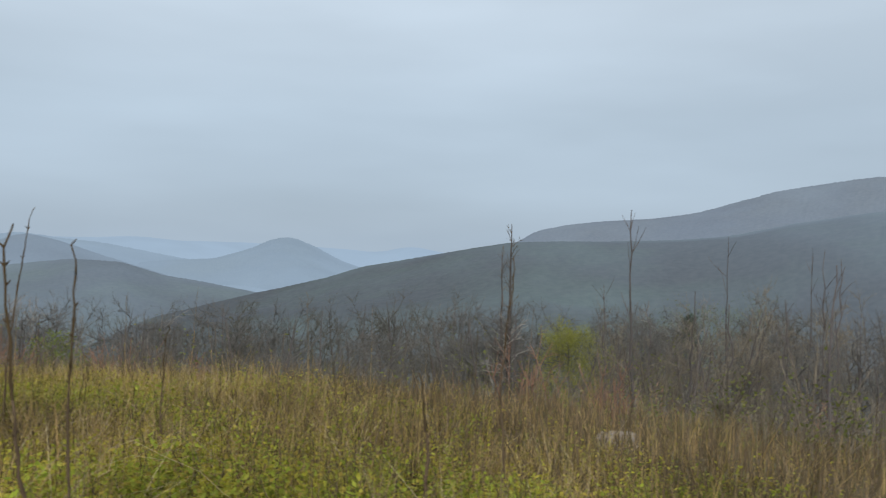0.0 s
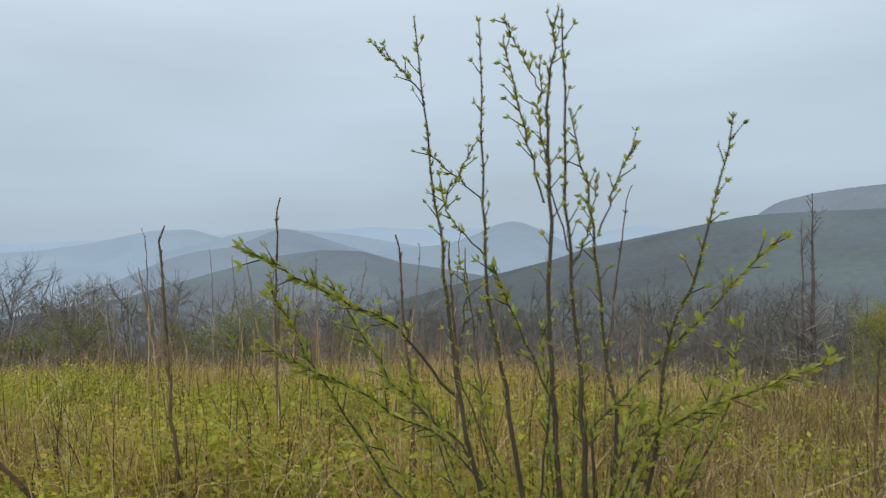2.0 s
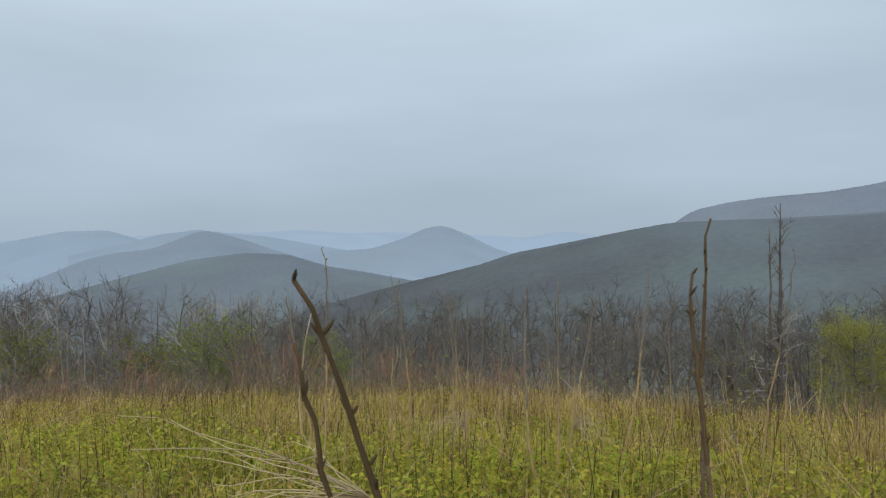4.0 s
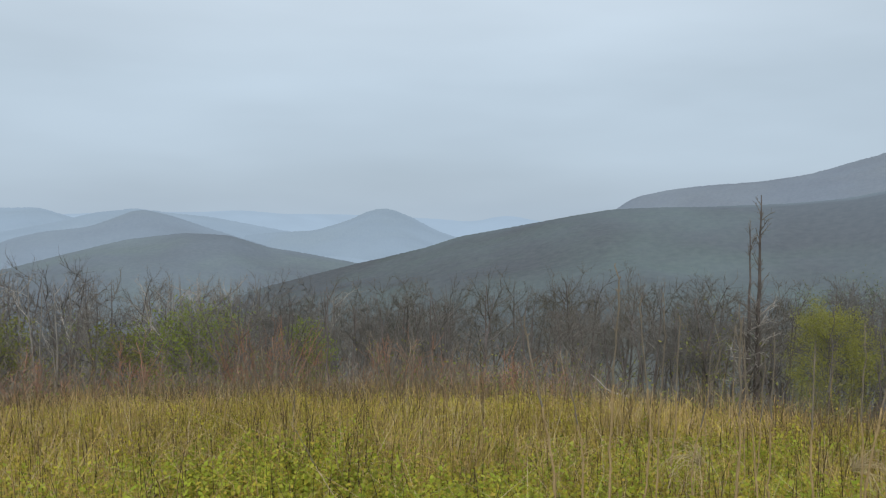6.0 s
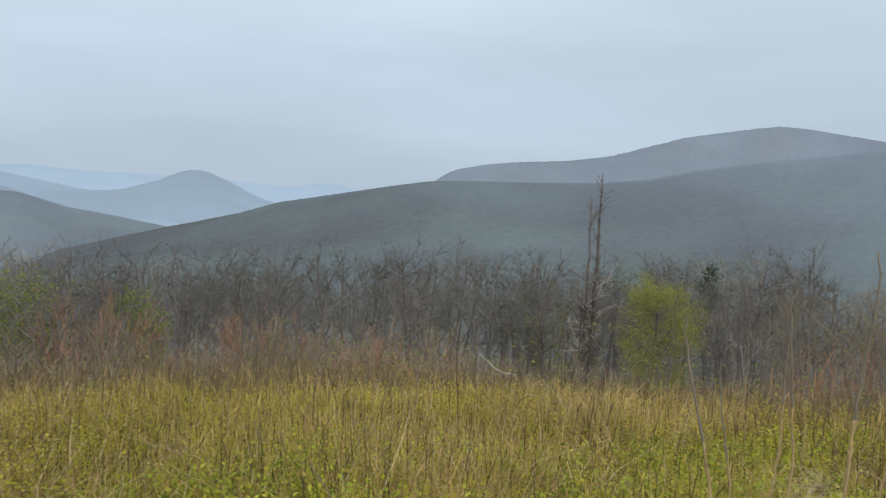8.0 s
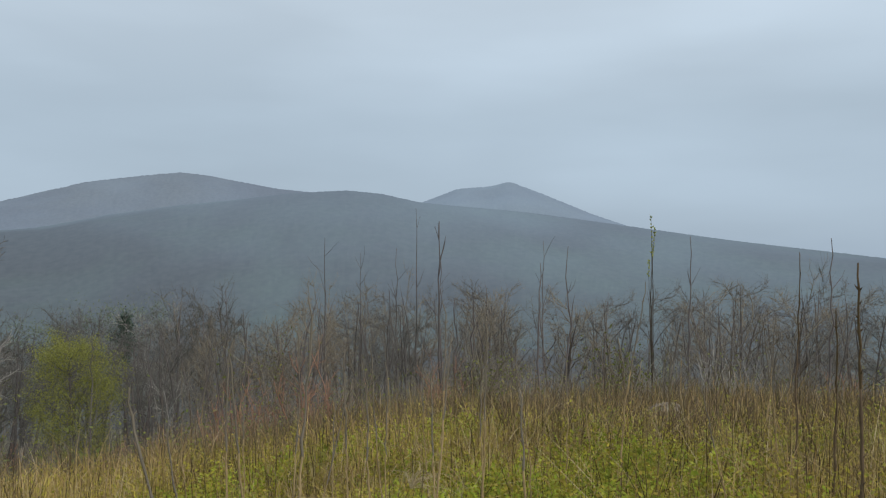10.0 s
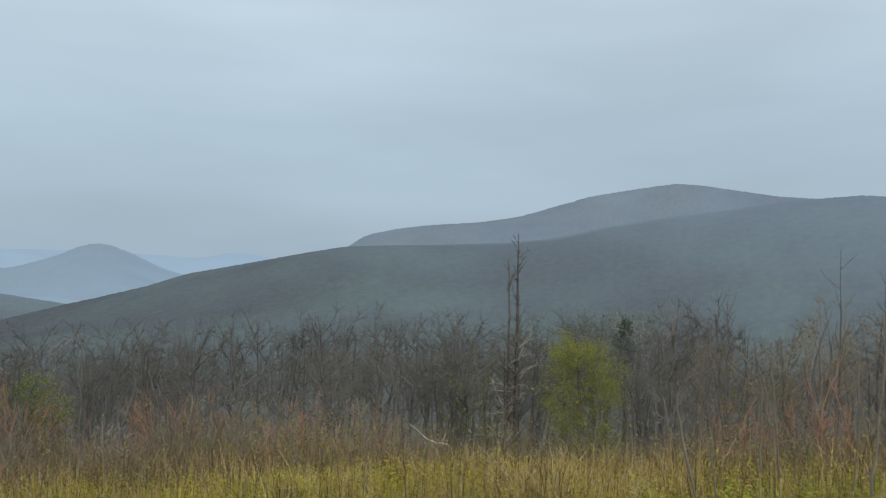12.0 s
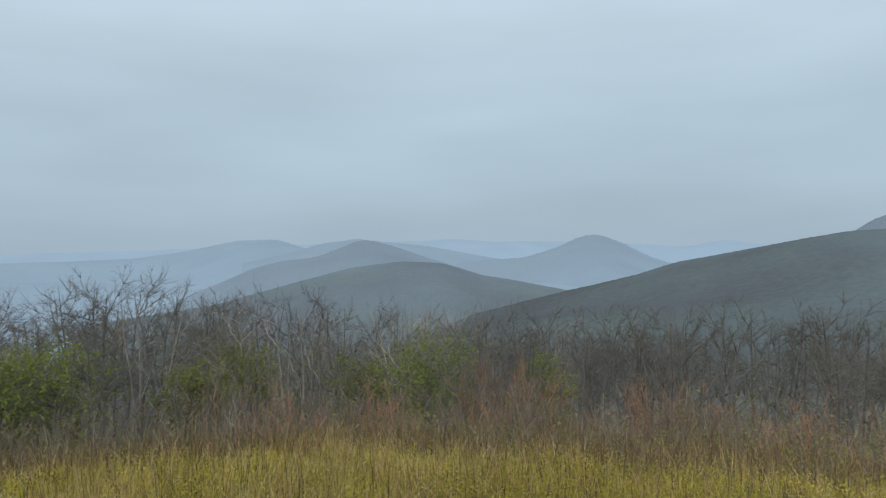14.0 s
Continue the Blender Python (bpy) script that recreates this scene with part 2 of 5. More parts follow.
M_RED = plant("reddish_twigs", [(0.20, 0.11, 0.072), (0.25, 0.145, 0.098), (0.16, 0.094, 0.066)], 6, 0.9)
M_BUD = plant("budding_leaf", [(0.185, 0.190, 0.040), (0.258, 0.252, 0.062), (0.215, 0.222, 0.048), (0.157, 0.168, 0.040)], 12, 0.6, 0.4)
M_OLIVE = plant("olive_leaf", [(0.115, 0.13, 0.035), (0.165, 0.17, 0.045), (0.095, 0.12, 0.032), (0.20, 0.18, 0.055)], 12, 0.6, 0.4)
M_FRESH = plant("fresh_green_leaf", [(0.12, 0.155, 0.035), (0.165, 0.20, 0.045), (0.14, 0.175, 0.038), (0.20, 0.21, 0.055)], 12, 0.6, 0.4)
M_WEED = plant("weed_leaf", [(0.165, 0.21, 0.024), (0.25, 0.28, 0.036), (0.205, 0.25, 0.028), (0.30, 0.30, 0.05), (0.115, 0.145, 0.018)], 10, 0.7, 0.45, 0.5, "island", 0.25)
# leaf colour paled and greyed to stand in for mist over distant trees
M_MIST_PALED = plant("mist_paled_leaf", [(0.135, 0.16, 0.115), (0.155, 0.18, 0.125), (0.12, 0.145, 0.105)], 12, 0.6, 0.4)
M_NEEDLE = plant("pine_needles", [(0.035, 0.055, 0.04), (0.05, 0.075, 0.05), (0.03, 0.045, 0.035)], 12, 0.7)
M_LEAF = plant("willow_leaf", [(0.185, 0.225, 0.028), (0.28, 0.30, 0.045), (0.25, 0.295, 0.075), (0.34, 0.32, 0.05), (0.17, 0.205, 0.03), (0.29, 0.32, 0.11)], 40, 0.6, 0.55)
M_WOOD = plant("willow_stem", [(0.045, 0.036, 0.025), (0.07, 0.055, 0.036), (0.038, 0.032, 0.024), (0.06, 0.055, 0.03)], 30, 0.7, 0, 0.4)
M_LOG = plant("bleached_wood", [(0.255, 0.240, 0.217), (0.315, 0.292, 0.262)], 14, 0.85, 0, 0.35)
M_ROCK = plant("pale_rock", [(0.22, 0.19, 0.16), (0.29, 0.245, 0.20)], 5, 0.9, 0, 0.45)


# ---- mesh tools ----
def raw(name, verts, tris, material, smooth=False):
    """A mesh from arrays of vertices and triangles."""
    verts, tris = np.asarray(verts, dtype=np.float32), np.asarray(tris, dtype=np.int32)
    me = bpy.data.meshes.new(name)
    me.vertices.add(len(verts))
    me.vertices.foreach_set("co", verts.ravel())
    me.loops.add(tris.size)
    me.loops.foreach_set("vertex_index", tris.ravel())
    me.polygons.add(len(tris))
    me.polygons.foreach_set("loop_start", np.arange(0, tris.size, 3, dtype=np.int32))
    if smooth:
        me.polygons.foreach_set("use_smooth", np.ones(len(tris), dtype=bool))
    me.update(calc_edges=True)
    me.materials.append(material)
    return me


class Pile:
    """Gathers tubes and leaves into one mesh."""

    def __init__(self):
        self.v, self.f, self.n = [], [], 0

    def add(self, v, f):
        self.v.append(np.asarray(v, dtype=np.float32))
        self.f.append(np.asarray(f, dtype=np.int32) + self.n)
        self.n += len(v)

    def tube(self, pts, radii, sides=5):
        pts = np.asarray(pts, dtype=float)
        k = len(pts)
        d = np.gradient(pts, axis=0)
        d /= np.linalg.norm(d, axis=1)[:, None] + 1e-9
        ref = np.array([0.0, 0.0, 1.0]) if abs(d[0][2]) < 0.8 else np.array([1.0, 0.0, 0.0])
        a = np.cross(d, ref)
        a /= np.linalg.norm(a, axis=1)[:, None] + 1e-9
        b = np.cross(d, a)
        ang = np.arange(sides) * 2 * math.pi / sides
        ring = a[:, None, :] * np.cos(ang)[None, :, None] + b[:, None, :] * np.sin(ang)[None, :, None]
        v = pts[:, None, :] + ring * np.asarray(radii, dtype=float)[:, None, None]
        f = []
        for i in range(k - 1):
            for j in range(sides):
                p, q = i * sides + j, i * sides + (j + 1) % sides
                f += [(p, q, q + sides), (p, q + sides, p + sides)]
        v = np.concatenate([v.reshape(-1, 3), pts[-1:] + d[-1:] * radii[-1]])
        if sides > 3:
            f += [((k - 1) * sides + j, (k - 1) * sides + (j + 1) % sides, k * sides) for j in range(sides)]
        self.add(v, f)

    def leaf(self, p, way, size, rng, wide=0.42):
        """A folded, pointed leaf of four triangles."""
        way = np.asarray(way, dtype=float)
        way /= np.linalg.norm(way) + 1e-9
        side = np.cross(way, rng.normal(size=3))
        side /= np.linalg.norm(side) + 1e-9
        up = np.cross(side, way)
        m = p + way * size * 0.45
        v = [p, m + side * size * wide * 0.5 + up * size * 0.1, m, m - side * size * wide * 0.5 + up * size * 0.1, p + way * size]
        self.add(v, [(0, 1, 2), (0, 2, 3), (1, 4, 2), (2, 4, 3)])

    def blade(self, p, way, size, rng, wide=0.6):
        """A plain small leaf of two triangles."""
        way = np.asarray(way, dtype=float)
        way /= np.linalg.norm(way) + 1e-9
        side = np.cross(way, rng.normal(size=3))
        side *= size * wide * 0.5 / (np.linalg.norm(side) + 1e-9)
        m = p + way * size * 0.45
        self.add([p, m + side, p + way * size, m - side], [(0, 1, 2), (0, 2, 3)])

    def struts(self, p, q, r0, r1):
        """Many straight pieces of branch at once, each a three-sided tapering tube."""
        d = q - p
        d /= np.linalg.norm(d, axis=1)[:, None] + 1e-9
        ref = np.where(np.abs(d[:, 2:3]) < 0.8, np.array([[0.0, 0.0, 1.0]]), np.array([[1.0, 0.0, 0.0]]))
        a = np.cross(d, ref)
        a /= np.linalg.norm(a, axis=1)[:, None] + 1e-9
        b = np.cross(d, a)
        turn = [a * math.cos(w) + b * math.sin(w) for w in (0.0, 2.094, 4.189)]
        k = np.arange(len(p))[:, None] * 6
        f = [(i, (i + 1) % 3, 3 + (i + 1) % 3) for i in range(3)] + [(i, 3 + (i + 1) % 3, 3 + i) for i in range(3)]
        self.add(np.stack([p + w * r0[:, None] for w in turn] + [q + w * r1[:, None] for w in turn], 1).reshape(-1, 3),
                 np.stack([k + np.array(x) for x in f], 1).reshape(-1, 3))

    def spikes(self, p, q, r):
        """Many fine twigs at once, each a three-sided spike from p to q."""
        p, q = np.asarray(p, dtype=float), np.asarray(q, dtype=float)
        d = q - p
        d /= np.linalg.norm(d, axis=1)[:, None] + 1e-9
        ref = np.where(np.abs(d[:, 2:3]) < 0.8, np.array([[0.0, 0.0, 1.0]]), np.array([[1.0, 0.0, 0.0]]))
        a = np.cross(d, ref)
        a /= np.linalg.norm(a, axis=1)[:, None] + 1e-9
        b = np.cross(d, a)
        ring = [p + (a * math.cos(t) + b * math.sin(t)) * r for t in (0.0, 2.094, 4.189)]
        k = np.arange(len(p))[:, None] * 4
        self.add(np.stack(ring + [q], 1).reshape(-1, 3), np.stack([k + np.array(f) for f in ((0, 1, 3), (1, 2, 3), (2, 0, 3))], 1).reshape(-1, 3))

    def mesh(self, name, material, smooth=False):
        return raw(name, np.concatenate(self.v), np.concatenate(self.f), material, smooth)


def part(name, mesh, parent, label=""):
    ob = new(name, mesh)
    ob.parent = parent
    return tagged(ob, label) if label else ob


def thing(name, label, category, group="", at=(0, 0, 0)):
    ob = new(name)
    ob.location = at
    return tagged(ob, label, category, group)


# ---- the lie of the land ----
KNOLL = np.array([-4.0, 2.0])


def land(x, y):
    """Height of the ground: a rounded knoll that falls away on all sides into the valley."""
    x, y = np.asarray(x, dtype=float), np.asarray(y, dtype=float)
    r = np.hypot(x - KNOLL[0], y - KNOLL[1])
    az = np.degrees(np.arctan2(x - KNOLL[0], y - KNOLL[1]))
    west = 1 / (1 + np.exp(np.clip((az + 18) / 6, -40, 40))) / (1 + np.exp(np.clip(-(az + 150) / 12, -40, 40)))   # a gentler shoulder to the north-west
    z = 0.33 - (0.24 - 0.055 * west * np.exp(-r / 60)) * (np.sqrt(r * r + 64) - 8)
    z = z - 0.04 * np.maximum(0, r - 20) + 0.07 * np.maximum(0, r - 160)
    z = np.maximum(z, -186)
    # a hollow runs down towards the north-east
    z = z - 1.3 * np.exp(-((az - 24) / 14) ** 2) * np.sin(np.clip((r - 11) / 35, 0, 1) * math.pi) ** 0.8
    z = z + 0.05 * np.sin(x * 0.9 + 1.3) * np.sin(y * 0.8) + 0.35 * np.minimum(1, np.maximum(0, r - 20) / 40) * np.sin(x * 0.21) * np.sin(y * 0.17 + 1)
    return z


def spot(az, d, centre=(-6.6, 4.6)):
    """A place on the ground, by its bearing and distance from the end of the path."""
    x, y = centre[0] + d * math.sin(radians(az)), centre[1] + d * math.cos(radians(az))
    return x, y, float(land(x, y))


def near_path(x, y):
    """Distance from the trodden line."""
    ax, ay, bx, by = 0.6, -0.5, -7.0, 5.6
    t = np.clip(((x - ax) * (bx - ax) + (y - ay) * (by - ay)) / ((bx - ax) ** 2 + (by - ay) ** 2), 0, 1)
    bow = 0.5 * np.sin(t * math.pi)
    return np.hypot(x - ax - t * (bx - ax), y - ay - t * (by - ay) + bow * 0.6)


def wood_reach(az):
    """How far from the knoll the first tall shrubs and trees stand, by bearing."""
    return 17.0 - 10.6 / (1 + np.exp(-(az - 39) / 8.0)) + 4.0 / (1 + np.exp(np.minimum((az + 14) / 5.0, 50))) + 0.7 * np.sin(az * 0.21) + 0.6 * np.sin(az * 0.53 + 2)


def field_reach(az):
    """How far the meadow goes from the knoll, by bearing: brown brush comes closer on the eastern side."""
    return np.interp(az, [-40, -20, -8, 0, 12, 23, 40, 60, 110], [19.0, 17.0, 14.5, 13.0, 11.2, 9.4, 7.8, 6.6, 6.4]) + 0.45 * np.sin(az * 0.21) + 0.4 * np.sin(az * 0.53 + 2)


rings = np.concatenate([np.linspace(0.02, 24, 60), np.geomspace(24.8, 4700, 90)])
turns = np.radians(np.arange(0, 360, 2.5))
gx = KNOLL[0] + rings[:, None] * np.sin(turns)[None, :]
gy = KNOLL[1] + rings[:, None] * np.cos(turns)[None, :]
gz = land(gx, gy)
nr, nt = gx.shape
gi = np.arange(nr * nt).reshape(nr, nt)
p00, p01 = gi[:-1], np.roll(gi, -1, axis=1)[:-1]
p10, p11 = gi[1:], np.roll(gi, -1, axis=1)[1:]
ground = new("ground", raw("ground", np.stack([gx, gy, gz], -1).reshape(-1, 3),
             np.concatenate([np.stack([p00, p10, p11], -1).reshape(-1, 3), np.stack([p00, p11, p01], -1).reshape(-1, 3)]), M_SOIL, True))
tagged(ground, "rough brown and olive meadow soil on a hillside", "ground", kind="structure")


# ---- far hills ----
def hill(name, label, dist, crest, foot, material, seed, crown=2.2, step=0):
    """A wooded ridge: its crest by bearing and height angle, falling to a foot before it and behind it."""
    rng = np.random.default_rng(seed)
    caz, cel = np.array([c[0] for c in crest], dtype=float), np.array([c[1] for c in crest], dtype=float)
    az = np.arange(caz[0], caz[-1], step or (0.11 if caz[-1] - caz[0] < 100 else 0.3))
    el = np.interp(az, caz, cel)
    k = np.ones(9) / 9
    el = np.convolve(np.pad(el, 4, mode="edge"), k, mode="valid")
    rows = np.concatenate([np.linspace(0, 1, 34) ** 0.8, [1.12, 1.3]])
    a = np.radians(az)
    d = dist * (foot + (1 - foot) * rows)[:, None] * np.ones_like(az)[None, :]
    top = 1.7 + dist * np.tan(np.radians(el))
    base = -190.0
    rise = np.where(rows <= 1, np.sin(rows * math.pi / 2) ** 1.25, np.maximum(0, 1 - (rows - 1) * 1.6))
    z = base + (top - base)[None, :] * rise[:, None]
    x, y = -5 + d * np.sin(a)[None, :], 4 + d * np.cos(a)[None, :]
    # ravines and spurs down the face, dying out at the crest
    fade = np.sin(np.clip(rows, 0, 1) * math.pi)[:, None]
    for i in range(4):
        w = dist * 0.22 / (1.7 ** i)
        ph = rng.uniform(0, 6.28, 2)
        z = z + fade * w * 0.045 * np.sin(x / w * 2.1 + ph[0] + y / w * 0.8) * np.sin(y / w * 1.1 + ph[1])
    z = z + crown * rng.uniform(-0.5, 0.5, z.shape) * (rows[:, None] > 0.05)
    n0, n1 = z.shape
    gi = np.arange(n0 * n1).reshape(n0, n1)
    q00, q01, q10, q11 = gi[:-1, :-1], gi[:-1, 1:], gi[1:, :-1], gi[1:, 1:]
    tris = np.concatenate([np.stack([q00, q11, q10], -1).reshape(-1, 3), np.stack([q00, q01, q11], -1).reshape(-1, 3)])
    ob = new(name, raw(name, np.stack([x, y, z], -1).reshape(-1, 3), tris, material, True))
    return tagged(ob, label, "hill", kind="structure")


# the mist over these hills is emission mixed into their materials
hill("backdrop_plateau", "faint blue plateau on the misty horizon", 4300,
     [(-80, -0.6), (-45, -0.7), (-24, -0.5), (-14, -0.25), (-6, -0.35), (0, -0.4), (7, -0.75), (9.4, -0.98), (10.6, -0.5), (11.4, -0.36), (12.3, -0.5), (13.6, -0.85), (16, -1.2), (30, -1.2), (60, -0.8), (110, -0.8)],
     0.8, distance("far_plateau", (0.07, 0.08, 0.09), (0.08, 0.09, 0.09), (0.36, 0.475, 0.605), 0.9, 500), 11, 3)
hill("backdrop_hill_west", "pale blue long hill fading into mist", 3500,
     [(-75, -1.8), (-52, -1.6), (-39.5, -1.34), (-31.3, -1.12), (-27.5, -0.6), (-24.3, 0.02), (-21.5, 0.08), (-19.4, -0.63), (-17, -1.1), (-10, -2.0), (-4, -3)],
     0.75, distance("west_hill_woods", (0.06, 0.07, 0.08), (0.08, 0.09, 0.09), HAZE_GLOW, 0.68, 420), 12, 3)
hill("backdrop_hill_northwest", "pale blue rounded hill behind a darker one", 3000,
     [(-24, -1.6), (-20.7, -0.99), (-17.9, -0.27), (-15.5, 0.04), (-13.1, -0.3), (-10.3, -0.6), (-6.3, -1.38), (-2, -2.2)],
     0.75, distance("northwest_hill_woods", (0.06, 0.07, 0.08), (0.08, 0.09, 0.09), HAZE_GLOW, 0.64, 380), 13, 3)
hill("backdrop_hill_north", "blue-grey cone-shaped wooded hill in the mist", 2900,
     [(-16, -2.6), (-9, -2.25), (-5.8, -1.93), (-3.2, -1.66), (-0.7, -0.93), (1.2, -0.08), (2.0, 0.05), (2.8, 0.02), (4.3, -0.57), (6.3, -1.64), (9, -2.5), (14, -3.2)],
     0.72, distance("north_hill_woods", (0.06, 0.07, 0.08), (0.08, 0.09, 0.085), HAZE_GLOW, 0.58, 380), 14, 3)
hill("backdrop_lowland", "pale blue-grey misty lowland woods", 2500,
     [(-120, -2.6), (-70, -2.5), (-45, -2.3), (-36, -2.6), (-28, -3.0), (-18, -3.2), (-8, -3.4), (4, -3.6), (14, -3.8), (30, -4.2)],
     0.36, distance("lowland_woods", (0.06, 0.065, 0.07), (0.075, 0.08, 0.075), HAZE_GLOW, 0.5, 300, 0.0, 0.3), 22, 2)
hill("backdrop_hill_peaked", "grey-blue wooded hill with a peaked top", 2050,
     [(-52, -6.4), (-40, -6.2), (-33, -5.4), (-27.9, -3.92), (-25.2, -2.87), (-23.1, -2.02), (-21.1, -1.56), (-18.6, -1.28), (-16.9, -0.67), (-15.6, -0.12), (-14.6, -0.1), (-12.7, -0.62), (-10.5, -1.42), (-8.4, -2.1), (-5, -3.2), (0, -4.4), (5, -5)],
     0.72, distance("peaked_hill_woods", (0.06, 0.063, 0.07), (0.07, 0.075, 0.072), HAZE_GLOW, 0.45, 300), 15, 1.6)
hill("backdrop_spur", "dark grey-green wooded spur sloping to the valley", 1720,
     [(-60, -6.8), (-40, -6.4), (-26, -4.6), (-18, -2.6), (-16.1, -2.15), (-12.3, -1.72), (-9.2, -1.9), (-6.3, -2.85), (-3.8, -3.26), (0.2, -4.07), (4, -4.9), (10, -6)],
     0.6, distance("spur_woods", (0.054, 0.057, 0.058), (0.062, 0.074, 0.060), HAZE_GLOW, 0.37, 230, 0.0, -0.13), 16, 1.2)
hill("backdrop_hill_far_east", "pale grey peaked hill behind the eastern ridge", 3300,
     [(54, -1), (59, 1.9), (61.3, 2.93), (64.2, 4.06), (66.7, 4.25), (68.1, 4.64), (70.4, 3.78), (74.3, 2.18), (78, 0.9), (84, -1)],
     0.75, distance("far_east_hill_woods", (0.07, 0.07, 0.08), (0.08, 0.085, 0.085), HAZE_GLOW, 0.5, 320), 17, 3)
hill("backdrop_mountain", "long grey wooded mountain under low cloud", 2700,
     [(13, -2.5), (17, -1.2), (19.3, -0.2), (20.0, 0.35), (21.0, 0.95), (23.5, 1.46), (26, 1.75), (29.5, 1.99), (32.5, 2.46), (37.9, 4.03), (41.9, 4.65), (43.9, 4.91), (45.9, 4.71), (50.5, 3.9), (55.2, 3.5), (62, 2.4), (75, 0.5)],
     0.75, distance("mountain_woods", (0.066, 0.066, 0.074), (0.078, 0.078, 0.078), HAZE_GLOW, 0.36, 300), 18, 3)
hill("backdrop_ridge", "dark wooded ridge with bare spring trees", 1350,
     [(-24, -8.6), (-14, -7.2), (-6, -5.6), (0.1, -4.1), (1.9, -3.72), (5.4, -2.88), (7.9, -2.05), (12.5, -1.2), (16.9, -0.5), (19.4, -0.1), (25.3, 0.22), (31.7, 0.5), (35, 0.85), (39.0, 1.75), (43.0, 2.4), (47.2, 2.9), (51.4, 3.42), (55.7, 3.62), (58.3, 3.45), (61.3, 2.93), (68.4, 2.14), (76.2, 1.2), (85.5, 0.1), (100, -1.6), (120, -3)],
     0.3, distance("ridge_woods", (0.046, 0.047, 0.047), (0.052, 0.065, 0.053), HAZE_GLOW, 0.17, 260, 0.19, -0.05), 20, 0.9, 0.13)
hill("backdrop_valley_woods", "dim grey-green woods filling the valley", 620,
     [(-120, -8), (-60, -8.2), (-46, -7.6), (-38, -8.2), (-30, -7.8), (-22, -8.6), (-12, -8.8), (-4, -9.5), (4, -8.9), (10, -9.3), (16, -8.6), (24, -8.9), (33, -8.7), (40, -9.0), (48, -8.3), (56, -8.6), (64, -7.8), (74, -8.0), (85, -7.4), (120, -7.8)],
     0.2, distance("valley_woods", (0.05, 0.048, 0.046), (0.066, 0.07, 0.052), HAZE_GLOW, 0.10, 60, 0.2, 0.0), 21, 3.0)


# ---- growing things ----
def wander(rng, p, way, length, steps, bend, lift=0.0):
    pts, p, way = [np.array(p, dtype=float)], np.array(p, dtype=float), np.array(way, dtype=float)
    for _ in range(steps):
        way = way + rng.normal(size=3) * bend + np.array([0, 0, lift])
        way /= np.linalg.norm(way)
        p = p + way * length / steps
        pts.append(p)
    return np.array(pts)


def side_way(rng, axis, angle):
    axis = axis / (np.linalg.norm(axis) + 1e-9)
    r = np.cross(axis, rng.normal(size=3))
    r /= np.linalg.norm(r) + 1e-9
    return axis * math.cos(angle) + r * math.sin(angle)


def bare_branches(rng, crown, trunk, r0, height, limbs, start, twig=0.010, spread=0.75, second=6, third=5):
    """Limbs, branches and fine twigs up a trunk."""
    k = len(trunk) - 1
    for i in range(limbs):
        t = start + (0.97 - start) * (i + rng.uniform(0, 1)) / limbs
        j = min(k - 1, int(t * k))
        p = trunk[j] + (trunk[j + 1] - trunk[j]) * (t * k - j)
        way = side_way(rng, trunk[j + 1] - trunk[j], rng.uniform(0.35, 1.0) * spread * (1.15 - 0.45 * t))
        n = height * rng.uniform(0.2, 0.38) * (1.2 - 0.5 * t)
        limb = wander(rng, p, way, n, 6, 0.2, 0.05)
        r = r0 * (1 - t * 0.75) * rng.uniform(0.2, 0.38)
        crown.tube(limb, np.linspace(r, max(twig, r * 0.25), 7), 5)
        for s in range(second):
            u = rng.uniform(0.25, 1.0)
            jj = min(5, int(u * 6))
            b = wander(rng, limb[jj] + (limb[jj + 1] - limb[jj]) * (u * 6 - jj), side_way(rng, limb[jj + 1] - limb[jj], rng.uniform(0.4, 0.9)), n * rng.uniform(0.25, 0.55), 4, 0.2, 0.04)
            crown.tube(b, np.linspace(max(twig, r * 0.35), twig * 0.5, 5), 3)
            for w in range(third):
                m = rng.integers(0, 4)
                tw = wander(rng, b[m], side_way(rng, b[m + 1] - b[m], rng.uniform(0.35, 0.9)), n * rng.uniform(0.18, 0.42), 1, 0.1, 0.08)
                crown.tube(tw, [twig * 0.7, twig * 0.2], 3)


def bare_tree(seed, height, material, label, forked=False, bark=None, limbs=14, second=5, third=4):
    rng = np.random.default_rng(seed)
    tree = thing("bare_tree", label, "tree", "bare trees below the meadow")
    stem, crown = Pile(), Pile()
    r0 = height * 0.0075 + 0.004
    ways = [(rng.normal() * 0.08, rng.normal() * 0.08, 1)] if not forked else [(0.28, 0.05, 1), (-0.22, 0.12, 1), (0.02, -0.25, 1)]
    for w in ways:
        trunk = wander(rng, (0, 0, -0.3), w, height * (rng.uniform(0.72, 0.88) if forked else 0.82), 9, 0.06, 0.04)
        stem.tube(trunk, np.linspace(r0, 0.015, 10) * (0.75 if forked else 1), 6)
        bare_branches(rng, crown, trunk, r0, height, max(4, limbs // 3) if forked else limbs, 0.25, 0.0011 * height + 0.002, 0.9, second, third + 3)
    part("trunk", stem.mesh("trunk", bark or M_BARK, True), tree)
    part("crown", crown.mesh("crown", material), tree)
    return tree


